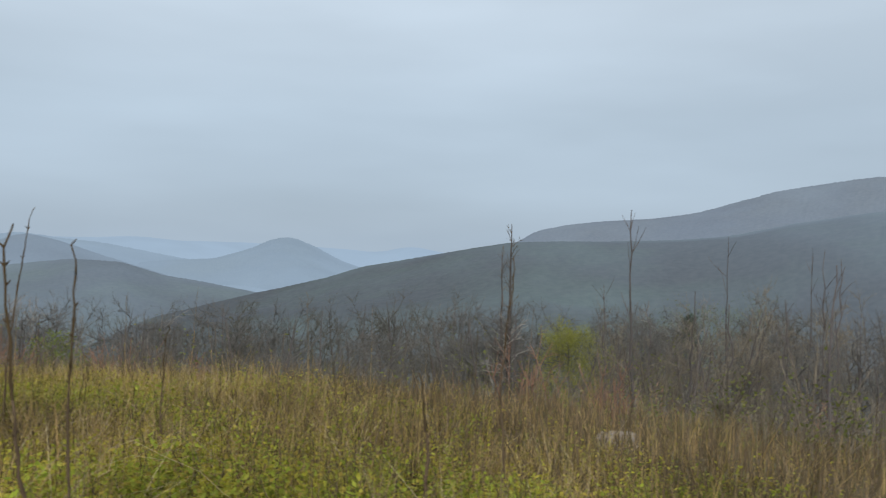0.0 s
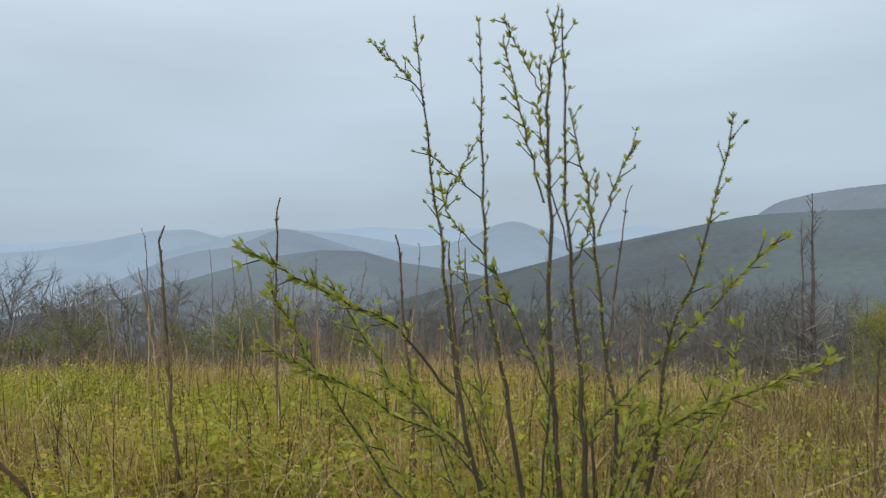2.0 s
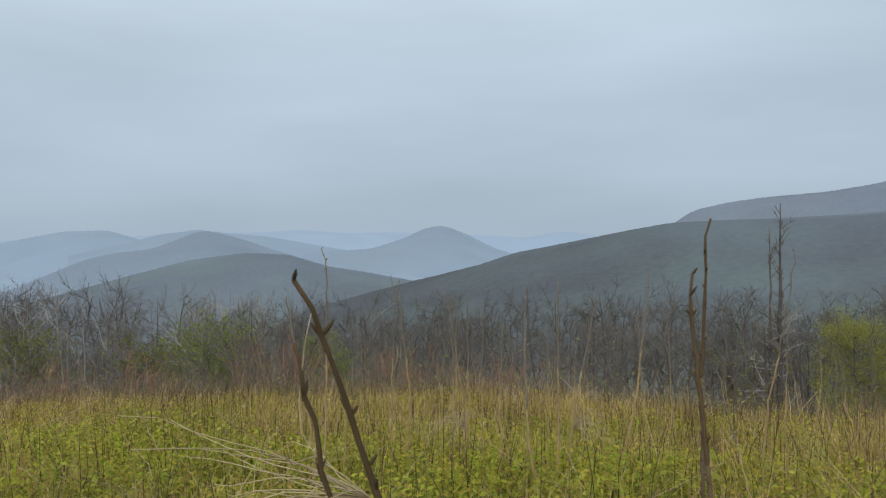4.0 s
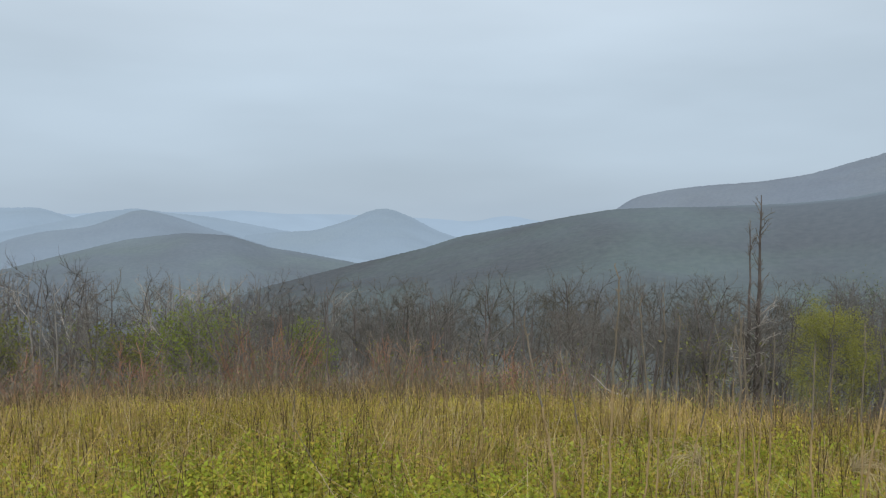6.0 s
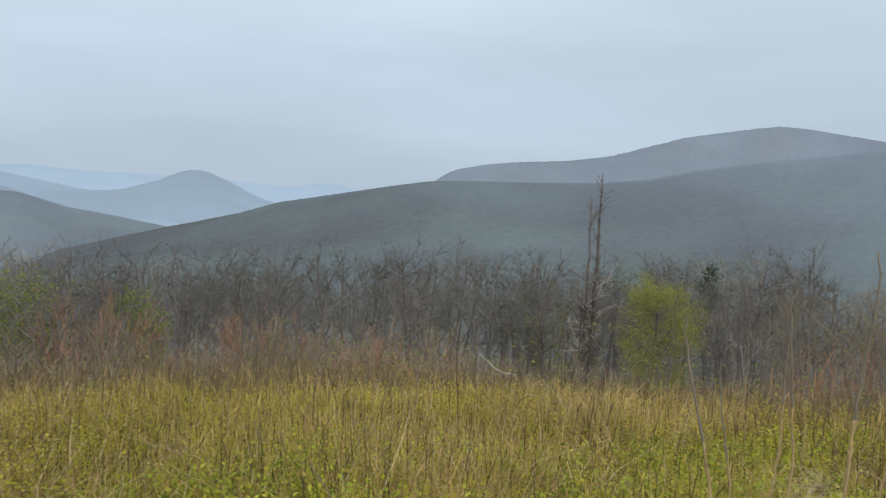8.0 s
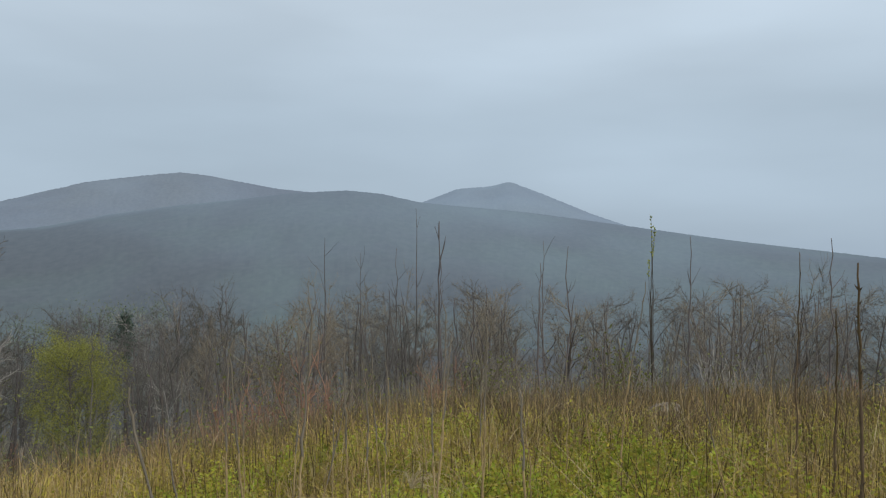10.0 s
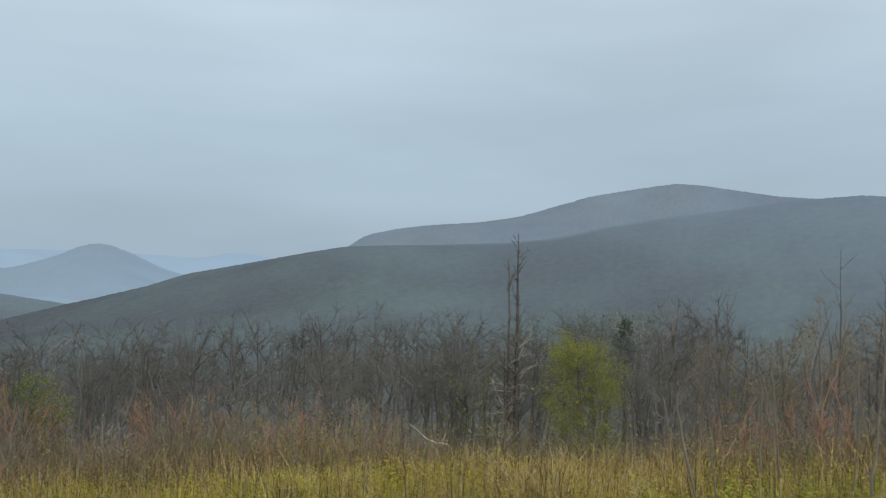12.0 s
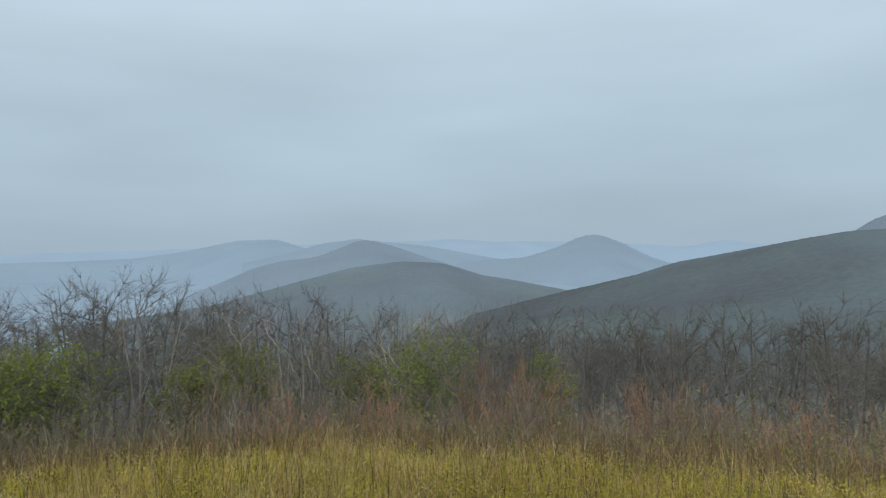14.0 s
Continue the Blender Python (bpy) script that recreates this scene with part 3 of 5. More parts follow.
def rising_tree(seed, height, stems, material, label, bark=None, leaders=6, second=8, third=8, twig=0.0069, open_=0.62):
    """A leafless tree: straight stems fork into leaders that sweep upward and end in a haze of fine twigs."""
    rng = np.random.default_rng(seed)
    tree = thing("bare_tree", label, "tree", "bare trees below the meadow")
    crown = Pile()
    for k in range(stems):
        a = 6.28 * (k + rng.uniform(-0.3, 0.3)) / stems
        lean = rng.uniform(0.0, 0.05) if stems == 1 else rng.uniform(0.08, 0.24)
        off = 0.15 * (stems > 1)
        n = height * rng.uniform(0.8, 0.98)
        trunk = wander(rng, (off * math.cos(a), off * math.sin(a), -0.3), (math.cos(a) * lean, math.sin(a) * lean, 1), n, 10, 0.05, 0.03)
        r0 = height * 0.0125 * (0.72 if stems > 1 else 1)
        stem = Pile()
        stem.tube(trunk, r0 * (1 - np.linspace(0, 1, 11)) ** 0.8 + twig * 0.5, 6)
        part("trunk", stem.mesh("trunk", bark or M_BARK, True), tree)
        many = max(4, int(leaders * 2.2 / (1 + 0.45 * (stems - 1))))
        for i in range(many):
            t = 0.28 + 0.62 * (i + rng.uniform()) / many
            j = min(9, int(t * 10))
            foot = trunk[j] + (trunk[j + 1] - trunk[j]) * (t * 10 - j)
            way = side_way(rng, trunk[j + 1] - trunk[j], rng.uniform(0.6, 1.3) * open_ + 0.25)
            way[2] = abs(way[2])
            m = height * rng.uniform(0.26, 0.4) * (1.25 - 0.75 * t)
            limb = wander(rng, foot, way, m, 7, 0.13, 0.035)
            rl = r0 * (1 - t) ** 0.6 * rng.uniform(0.32, 0.5) + twig * 0.6
            crown.tube(limb, np.linspace(rl, twig * 0.8, 8), 5)
            for q in range(second):
                u = rng.uniform(0.2, 1.0)
                jj = min(6, int(u * 7))
                b = wander(rng, limb[jj], side_way(rng, limb[jj + 1] - limb[jj], rng.uniform(0.4, 0.95)), m * rng.uniform(0.28, 0.55) * (1.25 - 0.5 * u), 4, 0.14, 0.035)
                crown.tube(b, np.linspace(max(twig * 0.9, rl * 0.35), twig * 0.6, 5), 3)
                at = b[rng.integers(0, 5, third)]
                go = (b[4] - b[0])[None, :] / (np.linalg.norm(b[4] - b[0]) + 1e-9) + rng.normal(size=(third, 3)) * 0.7 + np.array([0, 0, 0.15])
                go /= np.linalg.norm(go, axis=1)[:, None]
                crown.spikes(at, at + go * (m * rng.uniform(0.14, 0.34, third))[:, None], twig * 0.62)
    part("crown", crown.mesh("crown", material), tree)
    return tree


def shrub(seed, height, stems, material, name, label, category="shrub", group="", leaves=None, leaf_count=0, leaf_size=0.05, twig=0.006):
    rng = np.random.default_rng(seed)
    bush = thing(name, label, category, group)
    stem, crown, leaf = Pile(), Pile(), Pile()
    tips = []
    for i in range(stems):
        a = rng.uniform(0, 6.28)
        lean = rng.uniform(0.05, 0.5)
        s = wander(rng, (rng.normal() * height * 0.12, rng.normal() * height * 0.12, -0.15), (math.cos(a) * lean, math.sin(a) * lean, 1), height * rng.uniform(0.6, 1.05), 6, 0.1, 0.03)
        stem.tube(s, np.linspace(height * 0.006 + 0.004, twig, 7), 4)
        for k in range(6):
            j = rng.integers(1, 6)
            b = wander(rng, s[j], side_way(rng, s[j + 1] - s[j], rng.uniform(0.3, 0.8)), height * rng.uniform(0.15, 0.35), 3, 0.15, 0.08)
            crown.tube(b, np.linspace(twig * 1.1, twig * 0.6, 4), 3)
            tips.append(b)
            for w in range(2):
                tw = wander(rng, b[rng.integers(0, 3)], side_way(rng, b[3] - b[0], rng.uniform(0.3, 0.9)), height * rng.uniform(0.08, 0.2), 1, 0.12, 0.05)
                crown.tube(tw, [twig * 0.7, twig * 0.3], 3)
                tips.append(tw)
    part("base", stem.mesh("base", material, True), bush)
    part("crown", crown.mesh("crown", material), bush)
    if leaves:
        for i in range(leaf_count):
            b = tips[rng.integers(0, len(tips))]
            leaf.blade(b[rng.integers(0, len(b))] + rng.normal(size=3) * leaf_size * 1.4, rng.normal(size=3) + np.array([0, 0, 0.4]), leaf_size * rng.uniform(0.6, 1.3), rng, 0.6)
        part("foliage", leaf.mesh("foliage", leaves), bush)
    return bush


def leafy_tree(seed, height, width, name, label, leaves, bark, count, size, low=0.2):
    """A small tree in young leaf: an egg-shaped, ragged crown with gaps."""
    rng = np.random.default_rng(seed)
    tree = thing(name, label, "tree")
    stem, crown, leaf = Pile(), Pile(), Pile()
    trunk = wander(rng, (0, 0, -0.3), (0.03, 0, 1), height * 0.93, 9, 0.04, 0.04)
    stem.tube(trunk, np.linspace(height * 0.014, 0.012, 10), 6)
    anchors = []
    for i in range(120):
        t = low + (0.97 - low) * (i + rng.uniform()) / 120
        j = min(8, int(t * 9))
        reach = width * 0.5 * (math.sqrt(max(0.0, 1 - ((t - 0.52) / 0.5) ** 2)) + 0.1) * rng.uniform(0.75, 1.15)
        a = rng.uniform(0, 6.28)
        b = wander(rng, trunk[j], (math.cos(a), math.sin(a), rng.uniform(0.35, 0.8)), reach * 1.15, 5, 0.12, 0.05)
        crown.tube(b, np.linspace(0.014, 0.004, 6), 3)
        anchors += [b[k] for k in range(1, 6)]
        for k in range(3):
            tw = wander(rng, b[rng.integers(2, 5)], side_way(rng, b[5] - b[2], rng.uniform(0.4, 1.0)), reach * rng.uniform(0.25, 0.5), 3, 0.15, 0.05)
            crown.tube(tw, [0.005, 0.004, 0.003, 0.002], 3)
            anchors += [tw[1], tw[2], tw[3]]
    anchors = np.array(anchors)
    for i in range(count):
        p = anchors[rng.integers(0, len(anchors))] + rng.normal(size=3) * height * 0.018
        leaf.blade(p, rng.normal(size=3) + np.array([0, 0, 0.3]), size * rng.uniform(0.6, 1.4), rng, 0.62)
    part("trunk", stem.mesh("trunk", bark, True), tree)
    part("limbwork", crown.mesh("limbwork", M_TWIG), tree)
    part("crown", leaf.mesh("crown", leaves), tree)
    return tree


def stalk_parts(rng, pts, r):
    """A dead stem with swollen nodes, and its darker top with bud stubs."""
    pts = np.asarray(pts, dtype=float)
    k = 27
    t = np.linspace(0, 1, k)
    path = np.stack([np.interp(t, np.linspace(0, 1, len(pts)), pts[:, i]) for i in range(3)], -1)
    path[1:-1, :2] += np.cumsum(rng.normal(size=(k - 2, 2)), axis=0) * 0.0022
    path[1:-1, :2] += rng.normal(size=(k - 2, 2)) * 0.0022
    radii = r * (1.1 - 0.68 * t) * (1 + 0.35 * (np.arange(k) % 3 == 0) + rng.uniform(-0.12, 0.12, k))
    cut = 17
    stem, tip = Pile(), Pile()
    stem.tube(path[:cut + 1], radii[:cut + 1], 6)
    tip.tube(path[cut:], radii[cut:] * 1.03, 6)
    for i in range(9, k):
        if i % 3 and rng.uniform() < 0.5:
            continue
        a = rng.uniform(0, 6.28)
        for turn in (0.0, 3.14) if i % 3 == 0 else (0.0,):
            n = rng.uniform(1.2, 2.8) * r
            end = path[i] + np.array([math.cos(a + turn) * n, math.sin(a + turn) * n, n * 1.3])
            (stem if i <= cut else tip).tube([path[i], (path[i] + end) / 2, end], [r * 0.4, r * 0.46, r * 0.16], 4)
    return stem, tip


stalk_rng = np.random.default_rng(5)


def dead_stalk(top, base_xy, r=0.011, material=None, label="dry dead wildflower stalk standing in the meadow", sway=0.03):
    bx, by = base_xy
    bz = float(land(bx, by)) - 0.05
    s = thing("dead_stalk", label, "dead stalk", "dead stalks in the meadow", (bx, by, bz))
    rel = np.array(top) - np.array([bx, by, bz])
    mid = rel * 0.5 + np.array([stalk_rng.normal() * sway, stalk_rng.normal() * sway, 0])
    stem, tip = stalk_parts(stalk_rng, [(0, 0, 0), mid, rel], r)
    part("stem", stem.mesh("stem", material or M_BROWN, True), s)
    part("tip", tip.mesh("tip", M_DARK if material is M_BROWN else M_SHRUB, True), s, "darker seed-bearing top")
    return s


# ---- the woods below the meadow ----
def scatter(models, places, rng, low=0.8, high=1.2):
    """Copies of the models at the places; the models themselves take the first ones."""
    for i, (x, y) in enumerate(places):
        s = rng.uniform(low, high)
        m = pose(x, y, float(land(x, y)) - 0.05, 0, 0, rng.uniform(0, 360)) @ Matrix.Diagonal((s, s, s, 1))
        src = models[i % len(models)]
        if i < len(models):
            src.matrix_basis = m
        else:
            ob = copy_thing(src, Matrix.Identity(4))
            ob.matrix_basis = m


wood_rng = np.random.default_rng(77)


def belt(count, az0, az1, d0, d1, gap):
    """Places in a belt of bearings and distances from the end of the path, kept apart and off the meadow."""
    out = []
    for _ in range(count * 30):
        if len(out) >= count:
            break
        az, d = wood_rng.uniform(az0, az1), math.sqrt(wood_rng.uniform(d0 * d0, d1 * d1))
        x, y, _ = spot(az, d)
        r = math.hypot(x - KNOLL[0], y - KNOLL[1])
        b = math.degrees(math.atan2(x - KNOLL[0], y - KNOLL[1]))
        if r < float(wood_reach(b)) + 0.8:
            continue
        if math.hypot(x, y) < (24 if gap > 1 else 12):
            continue
        if gap <= 1.4 and 13 < b < 34 and r < 34 and wood_rng.uniform() < 0.7:
            continue
        if math.hypot(x - 12.2, y - 35.7) < 3.5 or math.hypot(x - 15.0, y - 34.3) < 3.5:
            continue
        if all(math.hypot(x - p[0], y - p[1]) > gap for p in out):
            out.append((x, y))
    return out


GREY = "leafless grey-brown tree with fine bare twigs"
trees = [bare_tree(101, 10.5, M_FAR, GREY), bare_tree(102, 11.5, M_FAR, GREY, True), bare_tree(103, 9.5, M_FAR, GREY),
         bare_tree(104, 11.5, M_FAR, "leafless tree with several upright grey stems", True),
         bare_tree(105, 8.5, M_SILVER, "leafless tree with silvery bleached branches", True, M_SILVER)]
# the grove to the north-west, the far grove and the dim woods to the east
places = belt(16, 36, 100, 46, 90, 4.0) + belt(10, -30, 100, 100, 150, 6)
wood_rng.shuffle(places)
scatter(trees, [tuple(p) for p in places], wood_rng, 0.9, 1.15)

GROVE = "rounded leafless tree in a grey-brown grove"
PALE_TREE = "rounded leafless tree with silvery bleached branches"
grove = [rising_tree(121, 6.0, 3, M_FAR, GROVE), rising_tree(122, 6.0, 1, M_FAR, GROVE, None, 6), rising_tree(123, 6.0, 2, M_TWIG, GROVE), rising_tree(125, 6.0, 2, M_FAR, GROVE, None, 6, open_=0.75),
         rising_tree(124, 6.0, 3, M_SILVER, PALE_TREE, M_SILVER, 4, 4, 3), rising_tree(126, 6.0, 1, M_TWIG, GROVE, None, 7, open_=0.8), rising_tree(127, 6.0, 2, M_SILVER, PALE_TREE, M_SILVER, 4, 4, 3, open_=0.75)]
deep = [rising_tree(131, 6.0, 2, M_DEEP, GROVE, None, 6, 7, 7, 0.0064), rising_tree(132, 6.0, 1, M_DEEP, GROVE, None, 7, 7, 7, 0.0064), rising_tree(133, 6.0, 3, M_DEEP, GROVE, None, 6, 7, 7, 0.0064, 0.75)]


def crest_line(az):
    """Height angle of the tree tops, by bearing from the end of the path."""
    return np.interp(az, [-50, -37, -35, -30, -28, -18, -16, -5, 0, 6, 20, 36, 42, 50, 60, 75, 95], [-3.2, -3.0, -1.8, -1.9, -3.4, -3.6, -4.4, -4.9, -5.3, -4.9, -4.3, -4.6, -4.0, -2.4, -1.2, -0.6, -0.4])


def wooded(models, count, az0, az1, d0, d1, gap, under, model_height):
    """Trees in a belt, each as tall as the crest line allows at its distance."""
    for i, (x, y) in enumerate(belt(count, az0, az1, d0, d1, gap)):
        az, d = math.degrees(math.atan2(x + 7.0, y - 5.6)), math.hypot(x + 7.0, y - 5.6)
        z = float(land(x, y))
        top = 1.77 + d * math.tan(radians(float(crest_line(az)) - abs(wood_rng.normal(0, under))))
        s = float(np.clip((top - z) / model_height, 0.3, 3.2))
        wide = s * wood_rng.uniform(0.9, 1.2)
        m = pose(x, y, z - 0.05, 0, 0, wood_rng.uniform(0, 360)) @ Matrix.Diagonal((wide, wide, s, 1))
        src = models[int(wood_rng.integers(0, len(models)))]
        if not src.get("stands"):
            src["stands"] = 1
            src.matrix_basis = m
        else:
            ob = copy_thing(src, Matrix.Identity(4))
            ob.matrix_basis = m


wooded(grove, 30, -48, -4, 23, 36, 1.9, 1.2, 5.7)
wooded(grove, 46, -48, -2, 36, 62, 2.6, 0.35, 5.5)
dim = [grove[i] for i in (0, 1, 2, 3, 5)]
wooded(dim, 34, -3, 40, 38, 60, 2.6, 1.2, 5.7)
wooded(deep, 50, -6, 48, 56, 88, 3.4, 0.5, 5.5)
BRUSHY = "rounded leafless brown tree on the eastern slope"
brushy = [rising_tree(141, 6.0, 3, M_SHRUB, BRUSHY, None, 6, 8, 8, 0.0056), rising_tree(142, 6.0, 2, M_SHRUB, BRUSHY, None, 6, 8, 8, 0.0056), rising_tree(143, 6.0, 3, M_TWIG, BRUSHY, None, 6, 8, 8, 0.0056, 0.75)]
wooded(brushy + [dim[0]], 26, 42, 98, 20, 36, 2.0, 1.4, 6.2)
wooded(brushy + dim[:2], 26, 38, 98, 36, 60, 2.4, 0.6, 6.2)

SLIM = "slender leafless sapling with a crooked grey stem"
slim = [bare_tree(111, 3.9, M_TWIG, SLIM, False, None, 10, 4, 3), bare_tree(112, 4.4, M_SHRUB, SLIM, False, None, 10, 4, 3), bare_tree(113, 3.2, M_SILVER, "slender leafless sapling with bleached pale bark", False, M_SILVER, 9, 4, 3), bare_tree(114, 4.2, M_TWIG, SLIM, True, None, 10, 4, 3)]
for t in slim:
    tagged(t, category="sapling", group="leafless saplings on the slope")
places = belt(40, 38, 100, 19, 40, 1.3) + belt(8, -48, -29, 24, 38, 1.2) + belt(6, -29, -8, 26, 44, 2.0)
wood_rng.shuffle(places)
scatter(slim, [tuple(p) for p in places], wood_rng, 0.75, 1.25)

BROWN = "dense leafless brown shrub at the meadow edge"
bushes = [shrub(201, 1.9, 9, M_SHRUB, "shrub", BROWN, group="leafless shrubs at the meadow edge"),
          shrub(202, 1.5, 8, M_SHRUB, "shrub", BROWN, group="leafless shrubs at the meadow edge"),
          shrub(203, 1.8, 10, M_RED, "shrub", "leafless shrub with reddish-brown twigs", group="leafless shrubs at the meadow edge"),
          shrub(204, 2.3, 8, M_TWIG, "shrub", "tall leafless grey shrub at the meadow edge", group="leafless shrubs at the meadow edge"),
          shrub(205, 1.7, 7, M_SILVER, "shrub", "leafless shrub with bleached pale twigs", group="leafless shrubs at the meadow edge"),
          shrub(206, 1.7, 9, M_SHRUB, "shrub", "brown shrub with sparse olive young leaves", group="leafless shrubs at the meadow edge", leaves=M_OLIVE, leaf_count=260, leaf_size=0.045)]
places = belt(120, -46, 96, 6, 27, 0.85) + belt(50, -46, 96, 24, 46, 1.4)
wood_rng.shuffle(places)
scatter(bushes, [tuple(p) for p in places], wood_rng, 0.7, 1.25)

# taller stems that stick out of the shrubs at the left edge of the grove, and green bushes in it
for i, (az, d, h, label, leaves, n) in enumerate([
        (-12.1, 37, 4.9, "bushy shrub in fresh olive-green leaf", M_FRESH, 1500),
        (-24.3, 36, 4.8, "bushy shrub in fresh olive-green leaf", M_FRESH, 1400),
        (-20.0, 33, 3.0, "low shrub with a few yellow-green leaves", M_OLIVE, 700),
        (-1.6, 46, 4.8, "bushy shrub in fresh olive-green leaf", M_FRESH, 1300),
        (-37.0, 25, 3.6, "bushy shrub in fresh green leaf", M_FRESH, 1500),
        (-39.0, 27, 3.8, "bushy shrub in fresh green leaf", M_FRESH, 1500),
        (-41.8, 26, 3.6, "bushy shrub in fresh green leaf", M_FRESH, 1500),
        (49.0, 24, 3.6, "thin shrub with scattered yellow-green leaves", M_OLIVE, 160),
        (46.0, 30, 4.2, "thin shrub with scattered yellow-green leaves", M_OLIVE, 160),
        (28.3, 41, 6.0, "tall shrub with thin olive young leaves", M_OLIVE, 800),
        (62.0, 17, 1.9, "low olive-green shrub at the meadow edge", M_OLIVE, 160),
        (73.0, 15, 1.8, "low olive-green shrub at the meadow edge", M_OLIVE, 160)]):
    x, y, z = spot(az, d)
    b = shrub(300 + i, h, 9, M_SHRUB, "leafy_shrub", label, leaves=leaves, leaf_count=n * 2, leaf_size=0.055 + 0.006 * h, twig=0.008)
    b.location = (x, y, z)
for i, (az, d, h) in enumerate([(-4.8, 23, 2.9), (-6.5, 24, 3.0), (5.0, 22, 2.1), (14.5, 20, 1.7), (9.5, 27, 2.2)]):
    x, y, z = spot(az, d)
    b = shrub(330 + i, h, 16, M_RED, "reddish_shrub", "dense leafless shrub with reddish-brown twigs", twig=0.007)
    b.location = (x, y, z)

for i, (az, d, w, el) in enumerate([(-36.5, 22, 3.0, -7.2), (-39.0, 24, 3.6, -6.2), (-42.0, 22, 3.4, -6.4), (-10.5, 24, 3.0, -7.8), (-24.0, 26, 3.0, -7.2), (-27.5, 23, 2.4, -8.4), (-1.5, 27, 2.2, -8.2), (-9.0, 27, 4.0, -7.2), (-15.5, 27, 2.8, -8.4)]):
    x, y, z = spot(az, d, (-7.0, 5.6))
    g = leafy_tree(440 + i, 1.77 + d * math.tan(radians(el)) - z, w, "leafy_bush", "rounded bush in fresh green leaf", M_OLIVE if i in (4, 5, 8) else M_FRESH, M_BARK, 3600, 0.085, 0.05)
    g.location = (x, y, z)
    tagged(g, category="bush")

# the yellow-green tree, two paler ones with mist in their leaf colour, and a dark pine
yt = leafy_tree(401, 6.5, 4.0, "budding_tree", "small tree covered in fresh yellow-green leaves", M_BUD, M_BARK, 34000, 0.055, 0.10)
yt.location = (15.06, 34.3, float(land(15.06, 34.3)) - 0.1)
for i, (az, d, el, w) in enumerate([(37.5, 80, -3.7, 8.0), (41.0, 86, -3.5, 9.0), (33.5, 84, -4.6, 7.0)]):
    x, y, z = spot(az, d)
    g = leafy_tree(402 + i, 1.77 + d * math.tan(radians(el)) - z, w, "misty_tree", "pale green young-leaved tree with mist in its leaf colour", M_MIST_PALED, M_BARK, 4200, 0.17, 0.3)
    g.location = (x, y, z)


def pine(at, height, seed):
    rng = np.random.default_rng(seed)
    tree = thing("pine", "dark evergreen pine with a tufted top", "tree", "", at)
    stem, branches, needles = Pile(), Pile(), Pile()
    trunk = wander(rng, (0, 0, -0.3), (0, 0, 1), height * 0.97, 8, 0.02, 0.05)
    stem.tube(trunk, np.linspace(0.16, 0.03, 9), 6)
    for i in range(30):
        t = 0.70 + 0.29 * i / 30
        j = min(7, int(t * 8))
        foot = trunk[j] + (trunk[j + 1] - trunk[j]) * (t * 8 - j)
        a = rng.uniform(0, 6.28)
        b = wander(rng, foot, (math.cos(a), math.sin(a), 0.35), 0.85 * rng.uniform(0.5, 1.1) * (1.1 - 0.8 * abs(t - 0.82) / 0.17), 4, 0.1, 0.06)
        branches.tube(b, np.linspace(0.03, 0.01, 5), 4)
        for k in range(90):
            p = b[rng.integers(0, 5)] + rng.normal(size=3) * 0.2
            needles.leaf(p, rng.normal(size=3) + np.array([0, 0, 0.5]), rng.uniform(0.15, 0.3), rng, 0.25)
    part("trunk", stem.mesh("trunk", M_BARK, True), tree)
    part("branches", branches.mesh("branches", M_BARK), tree)
    part("needles", needles.mesh("needles", M_NEEDLE), tree)


px, py = 32.5, 51.7
pine((px, py, float(land(px, py))), -3.1 - float(land(px, py)), 5)


